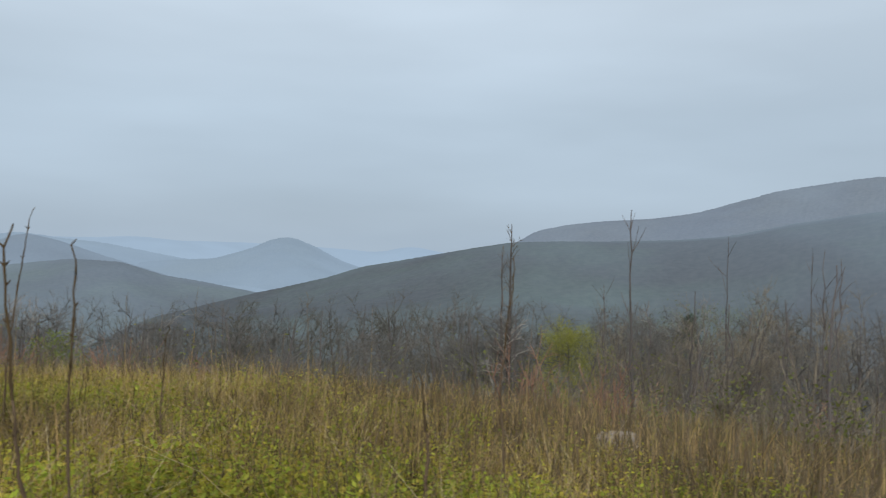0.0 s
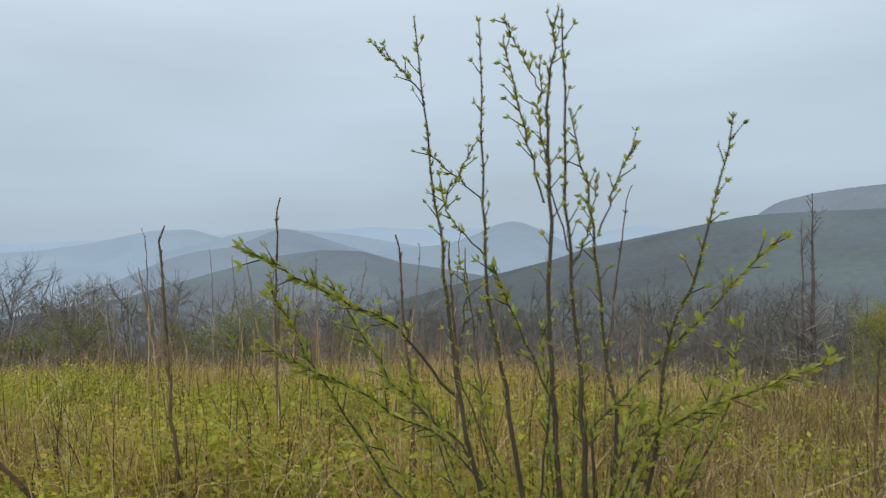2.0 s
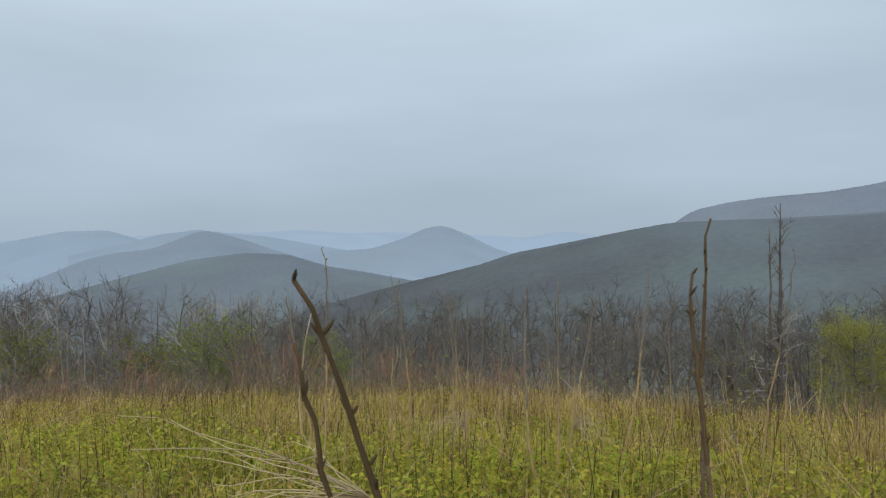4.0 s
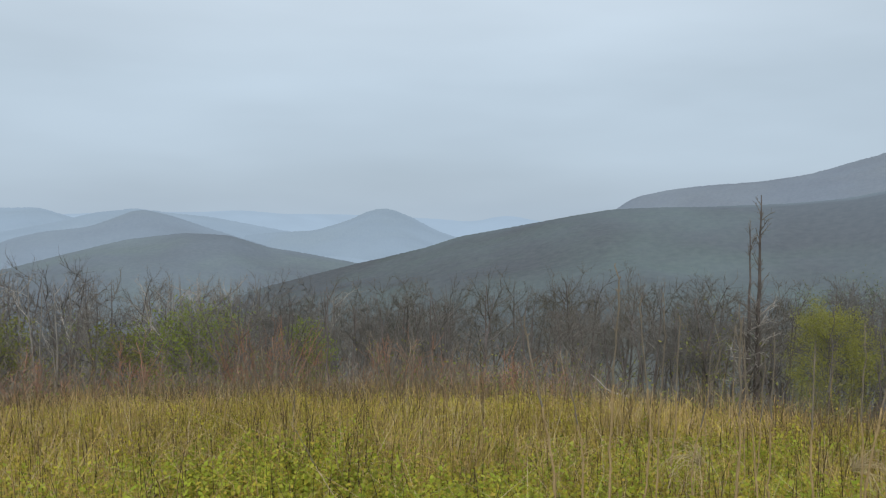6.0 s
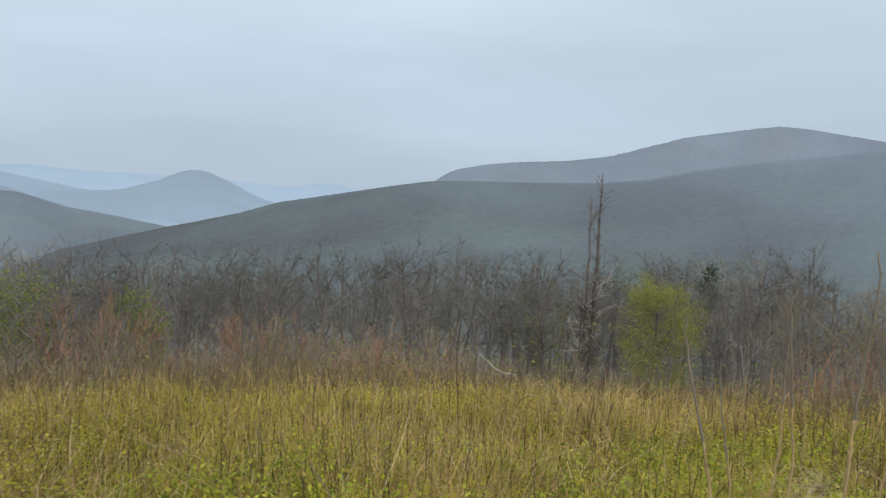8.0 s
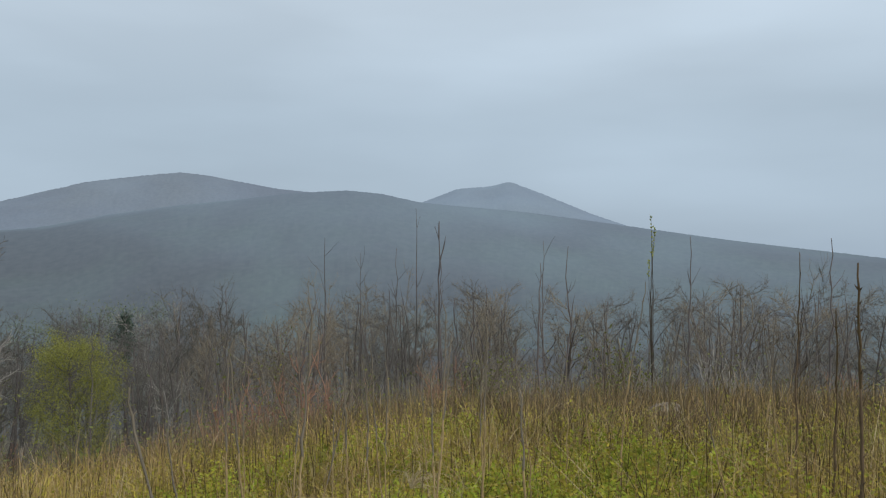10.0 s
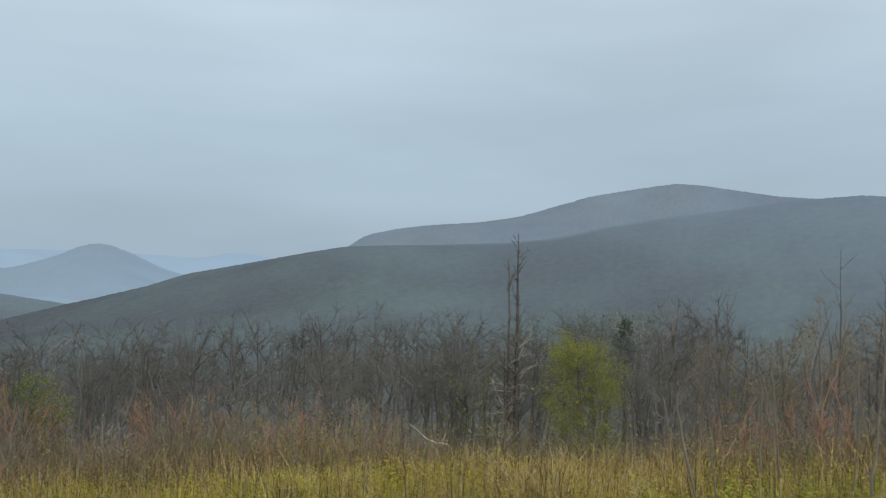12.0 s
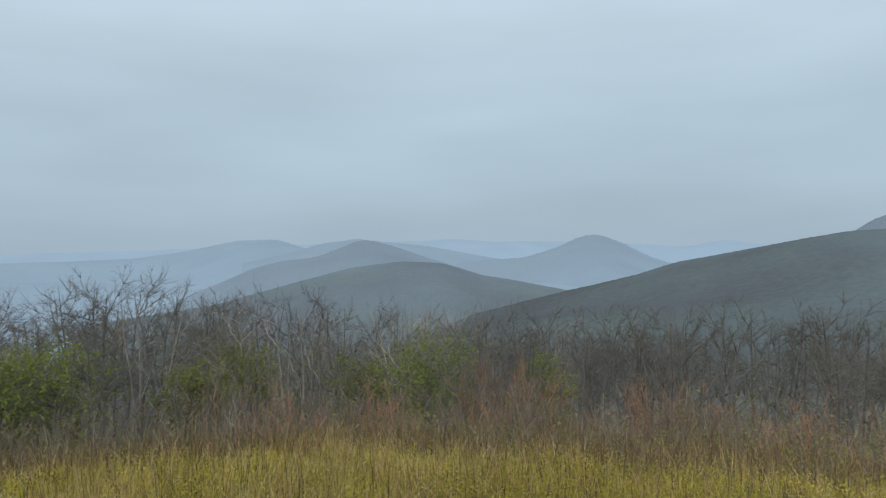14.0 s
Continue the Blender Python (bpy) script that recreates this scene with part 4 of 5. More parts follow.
def dead_tree(at, height):
    """Two tall bare stems from one foot, with broken side branches."""
    rng = np.random.default_rng(31)
    tree = thing("dead_tree", "tall dead tree with two bare stems and broken side branches", "tree", "", at)
    for k, (foot, top, r) in enumerate([((0.1, 0, -0.3), (0.14, 0.0, height), 0.18), ((-0.24, 0.1, -0.3), (-0.3, 0.1, height * 0.86), 0.13), ((-0.5, -0.1, -0.3), (-0.62, -0.1, height * 0.5), 0.08)]):
        n = 14
        t = np.linspace(0, 1, n)[:, None]
        stem = np.array(foot) + (np.array(top) - np.array(foot)) * t
        stem[1:-1, :2] += rng.normal(size=(n - 2, 2)) * 0.022
        pile = Pile()
        pile.tube(stem, r * (1 - np.linspace(0, 1, n)) ** 1.15 + 0.02, 8)
        part("stem", pile.mesh("stem", M_DEAD, True), tree, "dark grey bark stem")
        count = (66, 42, 16)[k]
        for i in range(count):
            u = rng.uniform(0.14, 0.97) if i % 3 else rng.uniform(0.14, 0.55)
            j = min(n - 2, int(u * (n - 1)))
            p = stem[j] + (stem[j + 1] - stem[j]) * (u * (n - 1) - j)
            a = rng.uniform(0, 6.28)
            long = (1.8 if u < 0.55 else 0.85) * rng.uniform(0.3, 1.0)
            b = wander(rng, p, (math.cos(a), math.sin(a), rng.uniform(0.25, 1.1) if u < 0.55 else rng.uniform(0.9, 2.2)), long, 6, 0.09, 0.03)
            br = Pile()
            br.tube(b, np.linspace(0.034, 0.012, 7) * (1 if u < 0.55 else 0.6), 5)
            for q in range(5):
                m = rng.integers(1, 6)
                br.tube(wander(rng, b[m], side_way(rng, b[m] - b[m - 1], rng.uniform(0.4, 1.0)), long * rng.uniform(0.2, 0.45), 3, 0.15, 0.08), [0.012, 0.010, 0.008, 0.006], 3)
            part("branch", br.mesh("branch", M_SILVER if u < 0.6 and i % 2 == 0 else M_TWIG), tree)
    # long bleached limbs low on the west side
    for z, long in ((1.75, 2.0), (2.6, 1.5), (3.6, 1.6)):
        br = Pile()
        b = wander(rng, (-0.2, 0, z), (-1, -0.2, 0.02), long, 7, 0.06, 0.0)
        br.tube(b, np.linspace(0.028, 0.010, 8), 5)
        for q in range(4):
            m = rng.integers(2, 7)
            br.tube(wander(rng, b[m], side_way(rng, b[m] - b[m - 1], 0.7), 0.5, 3, 0.1, 0.1), [0.012, 0.01, 0.008, 0.006], 3)
        part("branch", br.mesh("branch", M_SILVER), tree, "bleached pale dead limb")


dead_tree((12.15, 35.7, float(land(12.15, 35.7))), 2.5 - float(land(12.15, 35.7)))


def snag(at, top_z, lean=(0.0, 0.0), r=0.035, twigs=7, seed=1, material=None):
    """A thin, bare pole of a sapling."""
    rng = np.random.default_rng(seed)
    z = float(land(*at))
    s = thing("thin_sapling", "tall thin leafless sapling with a bare dark stem", "sapling", "", (at[0], at[1], z))
    h = top_z - z
    t = np.linspace(0, 1, 12)[:, None]
    path = np.array([0, 0, -0.2]) + np.array([lean[0], lean[1], h + 0.2]) * t
    path[1:-1, :2] += rng.normal(size=(10, 2)) * 0.035
    stem, tw = Pile(), Pile()
    stem.tube(path, np.linspace(r, 0.008, 12), 6)
    for i in range(twigs):
        j = rng.integers(3, 11)
        tw.tube(wander(rng, path[j], side_way(rng, np.array([0, 0, 1.0]), rng.uniform(0.4, 0.9)), h * rng.uniform(0.06, 0.16), 3, 0.12, 0.1), [0.009, 0.008, 0.006, 0.004], 3)
    part("stem", stem.mesh("stem", material or M_BARK, True), s)
    part("crown", tw.mesh("crown", material or M_BARK), s)


snag((6.51, 12.16), 2.18, (-0.1, 0), 0.03, 9, 1)
snag((19.6, 19.9), 3.12, (0.05, 0.1), 0.05, 6, 2)
snag((-6.5, 22.84), -0.15, (-0.1, 0), 0.028, 4, 3)
for i, (az, d, el) in enumerate([(-1.2, 24, -8.6), (3.5, 26, -7.6), (6.0, 22, -8.8), (9.0, 24, -8.0), (22.0, 20, -8.5), (-6.0, 20, -9.5), (58.0, 27, -0.4), (61.0, 24, -1.0), (36.5, 26, -6.5), (52.5, 26, 0.3), (55.5, 30, -0.8), (45.5, 24, -3.4), (69.0, 26, 0.2), (40.0, 22, -6.0), (79.0, 20, 0.6), (88.0, 18, 0.5)]):
    x, y, z = spot(az, d)
    snag((x, y), 1.75 + d * math.tan(radians(el)), (0.1 * math.sin(i), 0), 0.03, 8, 20 + i)
# short grey poles in the brush to the east of the path's start
for i, (az, d, el) in enumerate([(41.0, 15, -1.0), (38.5, 17, -3.5), (35.0, 16, -4.0), (32.0, 18, -3.2), (46.0, 16, 0.5), (29.5, 20, -4.0)]):
    x, y, z = spot(az, d, (0, 0))
    snag((x, y), 1.55 + d * math.tan(radians(el)), (0.15 * math.cos(i * 2), 0), 0.035, 8, 50 + i)

# ---- single pieces of dead wood and stone ----
log = thing("fallen_branch", "bleached forked dead branch lying at the meadow edge", "dead branch", "", (-0.45, 18.2, float(land(-0.45, 18.2))))
lz = -1.95 - float(land(-0.45, 18.2))
lg = Pile()
lg.tube([(0.05, 0, lz), (-0.22, -0.05, lz + 0.07), (-0.40, 0.0, lz + 0.16), (-0.52, 0.1, lz + 0.30), (-0.66, 0.2, lz + 0.42)], [0.018, 0.016, 0.013, 0.008, 0.004], 7)
part("limb", lg.mesh("limb", M_LOG, True), log)
lg = Pile()
lg.tube([(0.05, 0, lz), (0.2, 0.05, lz * 0.6), (0.34, 0.1, -0.1)], [0.024, 0.024, 0.028], 6)
lg.tube([(-0.1, 0, lz + 0.02), (-0.04, -0.05, lz + 0.12), (-0.02, -0.05, lz + 0.22)], [0.014, 0.01, 0.006], 5)
part("fork", lg.mesh("fork", M_LOG, True), log)

rx, ry = 3.75, 7.25
rock = thing("rock", "flat pale boulder lying among brown brush", "rock", "", (rx, ry, float(land(rx, ry)) - 0.03))
bm = bmesh.new()
bmesh.ops.create_icosphere(bm, subdivisions=4, radius=1)
for v in bm.verts:
    c = v.co.copy()
    v.co = Vector((c.x * 0.25, c.y * 0.22, c.z * 0.2)) * (1 + 0.28 * noise.noise(c * 1.6) + 0.10 * noise.noise(c * 5) + 0.04 * noise.noise(c * 14))
    v.co.z = min(v.co.z, 0.13 + 0.03 * noise.noise(c * 4)) + 0.14
rock_me = bpy.data.meshes.new("boulder")
bm.to_mesh(rock_me)
bm.free()
rock_me.materials.append(M_ROCK)
part("boulder", rock_me, rock)


# ---- the leafing willow by the path ----
class Willow:
    def __init__(self, at, depth, seed):
        self.rng = np.random.default_rng(seed)
        self.at, self.depth = at, depth
        self.thing = thing("willow_sapling", "many-stemmed willow sapling with small fresh green leaves", "sapling", "", at)
        self.leaf = Pile()

    def stem(self, *pts, r=0.011, leaves=34, size=0.024, front=0.0, back=0.0, start=0.35):
        rng = self.rng
        p = np.array([(x - 0.07 * (z - 0.8) - self.at[0], self.depth + front + back * i / max(1, len(pts) - 1) - self.at[1], z - self.at[2]) for i, (x, z) in enumerate(pts)])
        k = 4 * len(pts)
        t = np.linspace(0, 1, k)
        path = np.stack([np.interp(t, np.linspace(0, 1, len(p)), p[:, i]) for i in range(3)], -1)
        path[1:-1] += rng.normal(size=(k - 2, 3)) * 0.004
        pile = Pile()
        pile.tube(path, np.linspace(r * 0.78, max(0.0018, r * 0.2), k), 6)
        leaves, size, start = int(leaves * 1.5), size * 0.92, start * 0.75
        for i in range(leaves):
            u = start + (1 - start) * (i + rng.uniform()) / leaves
            j = min(k - 2, int(u * (k - 1)))
            q = path[j] + (path[j + 1] - path[j]) * (u * (k - 1) - j)
            d = path[j + 1] - path[j]
            for w in range(rng.integers(2, 5)):
                way = side_way(rng, d, rng.uniform(0.2, 0.75))
                self.leaf.leaf(q, way, size * rng.uniform(0.6, 1.5), rng, 0.36)
            if i % 3 == 0:
                tip = q + side_way(rng, d, 0.7) * rng.uniform(0.03, 0.07)
                pile.tube([q, (q + tip) / 2, tip], [0.0024, 0.002, 0.0015], 4)
                for w in range(4):
                    self.leaf.leaf(tip, side_way(rng, tip - q, rng.uniform(0.2, 0.8)), size * rng.uniform(0.7, 1.3), rng, 0.36)
        part("stem", pile.mesh("stem", M_WOOD, True), self.thing)

    def done(self):
        part("foliage", self.leaf.mesh("foliage", M_LEAF), self.thing)


wx, wy = -2.02, 4.0
w = Willow((wx, wy, float(land(wx, wy)) - 0.05), 3.95, 8)
w.stem((-2.14, 0.1), (-2.28, 0.82), (-2.30, 1.25), (-2.31, 1.63), (-2.33, 2.27), r=0.013, start=0.36, back=0.28)
w.stem((-2.32, 1.98), (-2.39, 2.08), (-2.47, 2.17), r=0.004, leaves=10, front=0.25)
w.stem((-2.308, 1.58), (-2.24, 1.68), (-2.15, 1.82), r=0.004, leaves=8, front=0.2)
w.stem((-2.06, 0.1), (-2.13, 0.9), (-2.16, 1.25), (-2.15, 1.62), (-2.106, 2.23), r=0.013, start=0.36, back=0.25)
w.stem((-2.15, 1.62), (-2.24, 1.71), (-2.34, 1.81), r=0.004, leaves=8, front=0.187, back=0.05)
w.stem((-2.155, 1.42), (-2.27, 1.58), (-2.29, 1.66), r=0.004, leaves=10, front=0.155)
w.stem((-2.02, 0.1), (-1.99, 0.81), (-1.98, 1.17), (-1.94, 1.62), (-1.92, 1.93), (-1.86, 2.2), r=0.014, start=0.34)
w.stem((-1.96, 1.6), (-2.0, 1.85), (-2.04, 2.11), r=0.005, leaves=16)
w.stem((-1.94, 1.95), (-1.99, 2.06), (-2.03, 2.17), r=0.003, leaves=7)
w.stem((-1.96, 0.1), (-1.90, 0.81), (-1.89, 1.24), (-1.89, 1.61), (-1.84, 2.22), r=0.014, start=0.34, back=0.08)
w.stem((-1.90, 1.45), (-1.95, 1.8), (-1.93, 2.05), r=0.004, leaves=14)
w.stem((-1.92, 0.1), (-1.79, 0.9), (-1.80, 1.24), (-1.81, 1.61), (-1.84, 1.91), r=0.011, start=0.34, back=0.12)
w.stem((-1.80, 1.5), (-1.73, 1.66), (-1.66, 1.77), r=0.004, leaves=10)
w.stem((-1.89, 1.4), (-1.83, 1.5), (-1.79, 1.68), r=0.003, leaves=8)
w.stem((-1.88, 0.1), (-1.70, 0.8), (-1.64, 1.2), (-1.55, 1.39), (-1.44, 1.83), r=0.010, start=0.36, back=-0.25)
w.stem((-1.92, 0.15), (-1.88, 0.9), (-1.61, 1.17), (-1.29, 1.49), r=0.008, start=0.4, size=0.032, back=-0.15)
w.stem((-1.95, 0.3), (-1.72, 0.88), (-1.50, 1.0), (-1.20, 1.13), r=0.007, start=0.3, size=0.034, back=-0.2)
w.stem((-2.30, 1.0), (-2.45, 1.24), (-2.62, 1.35), (-2.82, 1.49), r=0.006, size=0.032, back=-0.35)
w.stem((-2.10, 0.2), (-2.52, 0.73), (-2.70, 1.11), (-2.80, 1.37), r=0.008, start=0.4, size=0.034, back=-0.2)
w.stem((-2.14, 0.45), (-2.29, 0.83), (-2.50, 1.04), (-2.66, 1.37), r=0.007, start=0.4, size=0.032)
w.stem((-2.16, 0.6), (-2.32, 0.87), (-2.58, 1.06), (-2.80, 1.22), r=0.006, start=0.3, size=0.034, back=-0.3)
w.stem((-2.2, 0.75), (-2.28, 1.1), (-2.22, 1.32), (-2.24, 1.43), r=0.004, start=0.3, leaves=12)
w.stem((-2.08, 0.5), (-2.0, 1.0), (-2.1, 1.3), (-2.14, 1.42), r=0.006, start=0.35, leaves=16, size=0.032, back=-0.15)
w.stem((-1.9, 0.3), (-1.62, 0.62), (-1.40, 0.95), (-1.34, 1.2), r=0.006, start=0.3, leaves=18, size=0.034, back=0.15)
for i in range(14):
    a = w.rng.uniform(-1, 1)
    x0 = wx + 0.18 * a
    x1 = x0 + 0.42 * a + w.rng.normal() * 0.1
    top = w.rng.uniform(0.75, 1.2)
    w.stem((x0, 0.1), (x0 + (x1 - x0) * 0.5, top * 0.6), (x1, top), r=0.005, start=0.2, leaves=20, size=0.036, back=w.rng.uniform(-0.4, 0.4))
w.done()
# a smaller one further round the hill
sx, sy, sz = spot(78.6, 18.0, (-6.86, 5.34))
w2 = Willow((sx, sy, sz - 0.05), sy, 9)
w2.stem((sx, sz), (sx - 0.08, 0.6), (sx + 0.05, 1.5), (sx - 0.04, 2.4), r=0.018, start=0.86, leaves=9, size=0.06)
w2.stem((sx + 0.03, sz), (sx + 0.16, 0.6), (sx + 0.08, 1.4), (sx + 0.4, 2.15), r=0.016, start=0.88, leaves=8, size=0.06)
w2.stem((sx - 0.03, sz), (sx - 0.2, 0.4), (sx - 0.3, 1.0), (sx - 0.26, 1.4), r=0.010, start=0.9, leaves=6, size=0.06)
w2.done()

# ---- dead stalks that stand above the meadow ----
for top, base, r in [((-0.69, 2.41, 1.56), (-0.55, 2.42), 0.010), ((-0.62, 2.81, 1.51), (-0.6, 2.8), 0.010), ((-0.83, 2.37, 1.45), (-0.68, 2.40), 0.009),
                     ((-1.45, 5.5, 1.70), (-1.62, 5.5), 0.010), ((-3.20, 5.23, 1.69), (-3.22, 5.22), 0.013), ((-3.51, 4.58, 1.55), (-3.47, 4.6), 0.013),
                     ((-2.58, 4.75, 1.50), (-2.54, 4.75), 0.014), ((-2.36, 4.92, 1.46), (-2.38, 4.92), 0.013), ((-2.30, 5.3, 1.42), (-2.2, 5.3), 0.010),
                     ((-2.71, 7.45, 1.38), (-2.95, 7.4), 0.013), ((-4.29, 7.7, 1.32), (-4.28, 7.7), 0.011), ((-3.40, 6.86, 1.35), (-3.42, 6.86), 0.011),
                     ((-4.0, 7.2, 1.22), (-3.98, 7.2), 0.010), ((-3.85, 7.4, 1.25), (-3.9, 7.4), 0.010), ((-3.7, 7.0, 1.18), (-3.66, 7.0), 0.010), ((-3.62, 6.6, 1.10), (-3.52, 6.6), 0.012),
                     ((-3.1, 7.2, 1.26), (-3.3, 7.2), 0.011), ((-4.75, 7.6, 1.05), (-4.65, 7.6), 0.010), ((0.86, 3.97, 0.84), (0.88, 3.95), 0.016), ((-0.51, 4.87, 0.98), (-0.55, 4.85), 0.011),
                     ((-4.71, 6.97, 1.56), (-4.72, 6.97), 0.011), ((-3.89, 8.1, 1.16), (-3.95, 8.1), 0.012), ((1.6, 4.6, 1.45), (1.6, 4.6), 0.012)]:
    if top[1] > 6.5:
        dead_stalk(top, base, r * 0.6, M_PALE, "dry pale wildflower stalk with bud stubs")
    else:
        dead_stalk(top, base, r * 0.62, M_BROWN, "dry brown wildflower stalk with bud stubs")
for az, d, el, lean in [(52.1, 3.2, -6.9, -0.02), (57.4, 3.4, -7.2, 0.10), (54.9, 4.0, -11, -0.03), (65.7, 3.6, -7.6, 0.0), (68.2, 4.2, -8.3, 0.08), (78.0, 4.6, -3.0, -0.12),
                        (82.0, 4.0, -10, 0.2), (55.8, 3.4, -11.2, -0.08), (58.6, 3.6, -9.2, 0.0), (61.5, 5.0, -8.0, 0.05), (72.0, 5.0, -6.5, 0.03), (48.0, 5.0, -9.5, 0.02), (44.0, 6.0, -9.0, 0.05), (74.5, 6.0, -7.0, 0.0), (86.0, 5.0, -5.0, 0.1)]:
    x, y, z = spot(az, d, (-6.86, 5.34))
    dead_stalk((x, y, 1.78 + d * math.tan(radians(el))), (x + lean, y - lean), 0.0046, M_PALE, "tall pale dead stalk leaning slightly in the meadow")
dead_stalk((-5.0, 7.52, 1.25), (-4.78, 7.42), 0.008, M_PALE, "pale leaning dead stalk in the meadow")
dead_stalk((-4.42, 4.08, 1.585), (-3.90, 4.60), 0.0098, M_BROWN, "thick brown bent dead stalk hung with straw", 0.05)
dead_stalk((-4.42, 4.08, 1.47), (-4.22, 4.30), 0.0088, M_BROWN, "thick brown bent dead stalk with knotty nodes", 0.03)
stand = np.random.default_rng(6)
made = 0
while made < 64:
    az, d = stand.uniform(-38, 92), math.sqrt(stand.uniform(25, 290))
    x, y, z = spot(az, d, (-5.6, 3.6))
    if float(near_path(x, y)) < 2.2 or math.hypot(x - wx, y - wy) < 1.2:
        continue
    h = stand.uniform(0.75, 1.25) * (1.15 if az > 20 else 0.9)
    dead_stalk((x + stand.normal() * 0.12, y + stand.normal() * 0.12, z + h), (x, y), stand.uniform(0.0035, 0.0055), (M_PALE, M_PALE, M_BROWN)[made % 3], "pale dry dead stalk rising from the grass" if made % 3 < 2 else "brown dry dead stalk rising from the grass")
    made += 1


# ---- straw ----
def straw_tuft(at, seed, count, long, droop, way):
    """A tuft of bleached dead grass that hangs over."""
    rng = np.random.default_rng(seed)
    tuft = thing("straw_tuft", "tuft of bleached dead grass bending over", "dead grass", "", at)
    pile = Pile()
    for i in range(count):
        d = np.array([way[0] + rng.normal() * 0.5, way[1] + rng.normal() * 0.5, way[2] + rng.normal() * 0.35])
        pts, p, n = [np.zeros(3)], np.zeros(3), long * rng.uniform(0.5, 1.2)
        for k in range(7):
            d = d + np.array([rng.normal() * 0.34, rng.normal() * 0.34, rng.normal() * 0.24 - droop])
            p = p + d / np.linalg.norm(d) * n / 7
            pts.append(p)
        pile.tube(pts, np.linspace(0.0016, 0.0008, 8), 4)
    part("straw", pile.mesh("straw", M_STRAW), tuft)


straw_tuft((-4.30, 4.22, 1.14), 1, 34, 0.5, 0.10, (-1, -0.2, 0.35))
straw_tuft((-4.26, 4.27, 0.6), 2, 16, 0.5, 0.10, (-0.9, -0.3, 0.1))
for i, (x, y, way) in enumerate([(-6.1, 7.3, (-0.35, 0, 1)), (-4.85, 7.3, (0.1, 0, 1)), (-5.0, 6.7, (0.3, 0.1, 0.8)), (-1.0, 3.0, (0.2, 0, 1)), (0.2, 3.2, (-0.5, 0.1, 0.8)), (0.7, 3.0, (0.6, 0, 0.6)), (-2.0, 6.2, (0.3, 0, 0.9)), (-0.4, 6.0, (0.4, 0.2, 0.8)), (-4.5, 6.2, (0.5, 0, 0.8))]):
    straw_tuft((x, y, float(land(x, y))), 10 + i, 7 if i else 4, 0.85, 0.09, way)


straw_tuft((-3.85, 7.85, float(land(-3.85, 7.85)) + 0.42), 31, 44, 0.42, 0.62, (-0.5, -0.2, 2.0))
straw_tuft((-3.2, 7.4, float(land(-3.2, 7.4)) + 0.45), 32, 36, 0.42, 0.62, (0.6, -0.4, 1.8))
dead_stalk((-6.28, 8.30, 0.50), (-5.80, 8.02), 0.004, M_STRAW, "bleached straw stem leaning over the meadow", 0.01)


# ---- the meadow itself ----
grass_rng = np.random.default_rng(9)


def meadow_places(count, inner, outer, power, az0=-62, az1=106, gap=1.1, patch=0.0, over=0.0, beyond=False):
    """Points on the meadow, thicker near the path; patchy when asked."""
    xs, ys = [], []
    total = 0
    while total < count:
        n = count * 2
        az = grass_rng.uniform(az0, az1, n)
        r = inner + (outer - inner) * grass_rng.uniform(0, 1, n) ** power
        x, y = -4.0 + 0.0 + r * np.sin(np.radians(az)), 2.0 + r * np.cos(np.radians(az))
        keep = (r < field_reach(az) + over + grass_rng.normal(0, 1.2, n)) & (near_path(x, y) > gap)
        if beyond:
            keep &= (r > field_reach(az) - 1.2 + np.abs(grass_rng.normal(0, 1.2, n))) & ~((az > 17) & (az < 27) & (r > 20) & (r < 38))
        if patch:
            f = np.sin(x * 0.7 + 1 + 1.2 * np.sin(y * 0.9)) * np.sin(y * 0.8 + 2 + np.sin(x * 1.1)) + 0.8 * np.sin(x * 1.9 + 1.5 * np.sin(y * 1.3)) * np.sin(y * 2.1 + 1 + 1.5 * np.sin(x * 1.7)) + 0.5 * np.sin(x * 5.3 + y * 1.7) * np.sin(y * 4.9 - x * 1.3)
            keep &= f * patch + grass_rng.uniform(-1, 1, n) > 0
        xs.append(x[keep])
        ys.append(y[keep])
        total += int(keep.sum())
    return np.concatenate(xs)[:count], np.concatenate(ys)[:count]


def hummocks(x, y):
    """How tall the growth stands, in uneven clumps of half a metre to two."""
    return 0.88 + 0.16 * np.sin(x * 0.8 + 0.5) * np.sin(y * 0.9) + 0.2 * np.sin(x * 3.1 + 2 * np.sin(y * 1.3)) * np.sin(y * 2.7 + 1.5 * np.sin(x * 1.1)) + 0.1 * np.sin(x * 8.3 + y * 2) * np.sin(y * 7.1 - x)


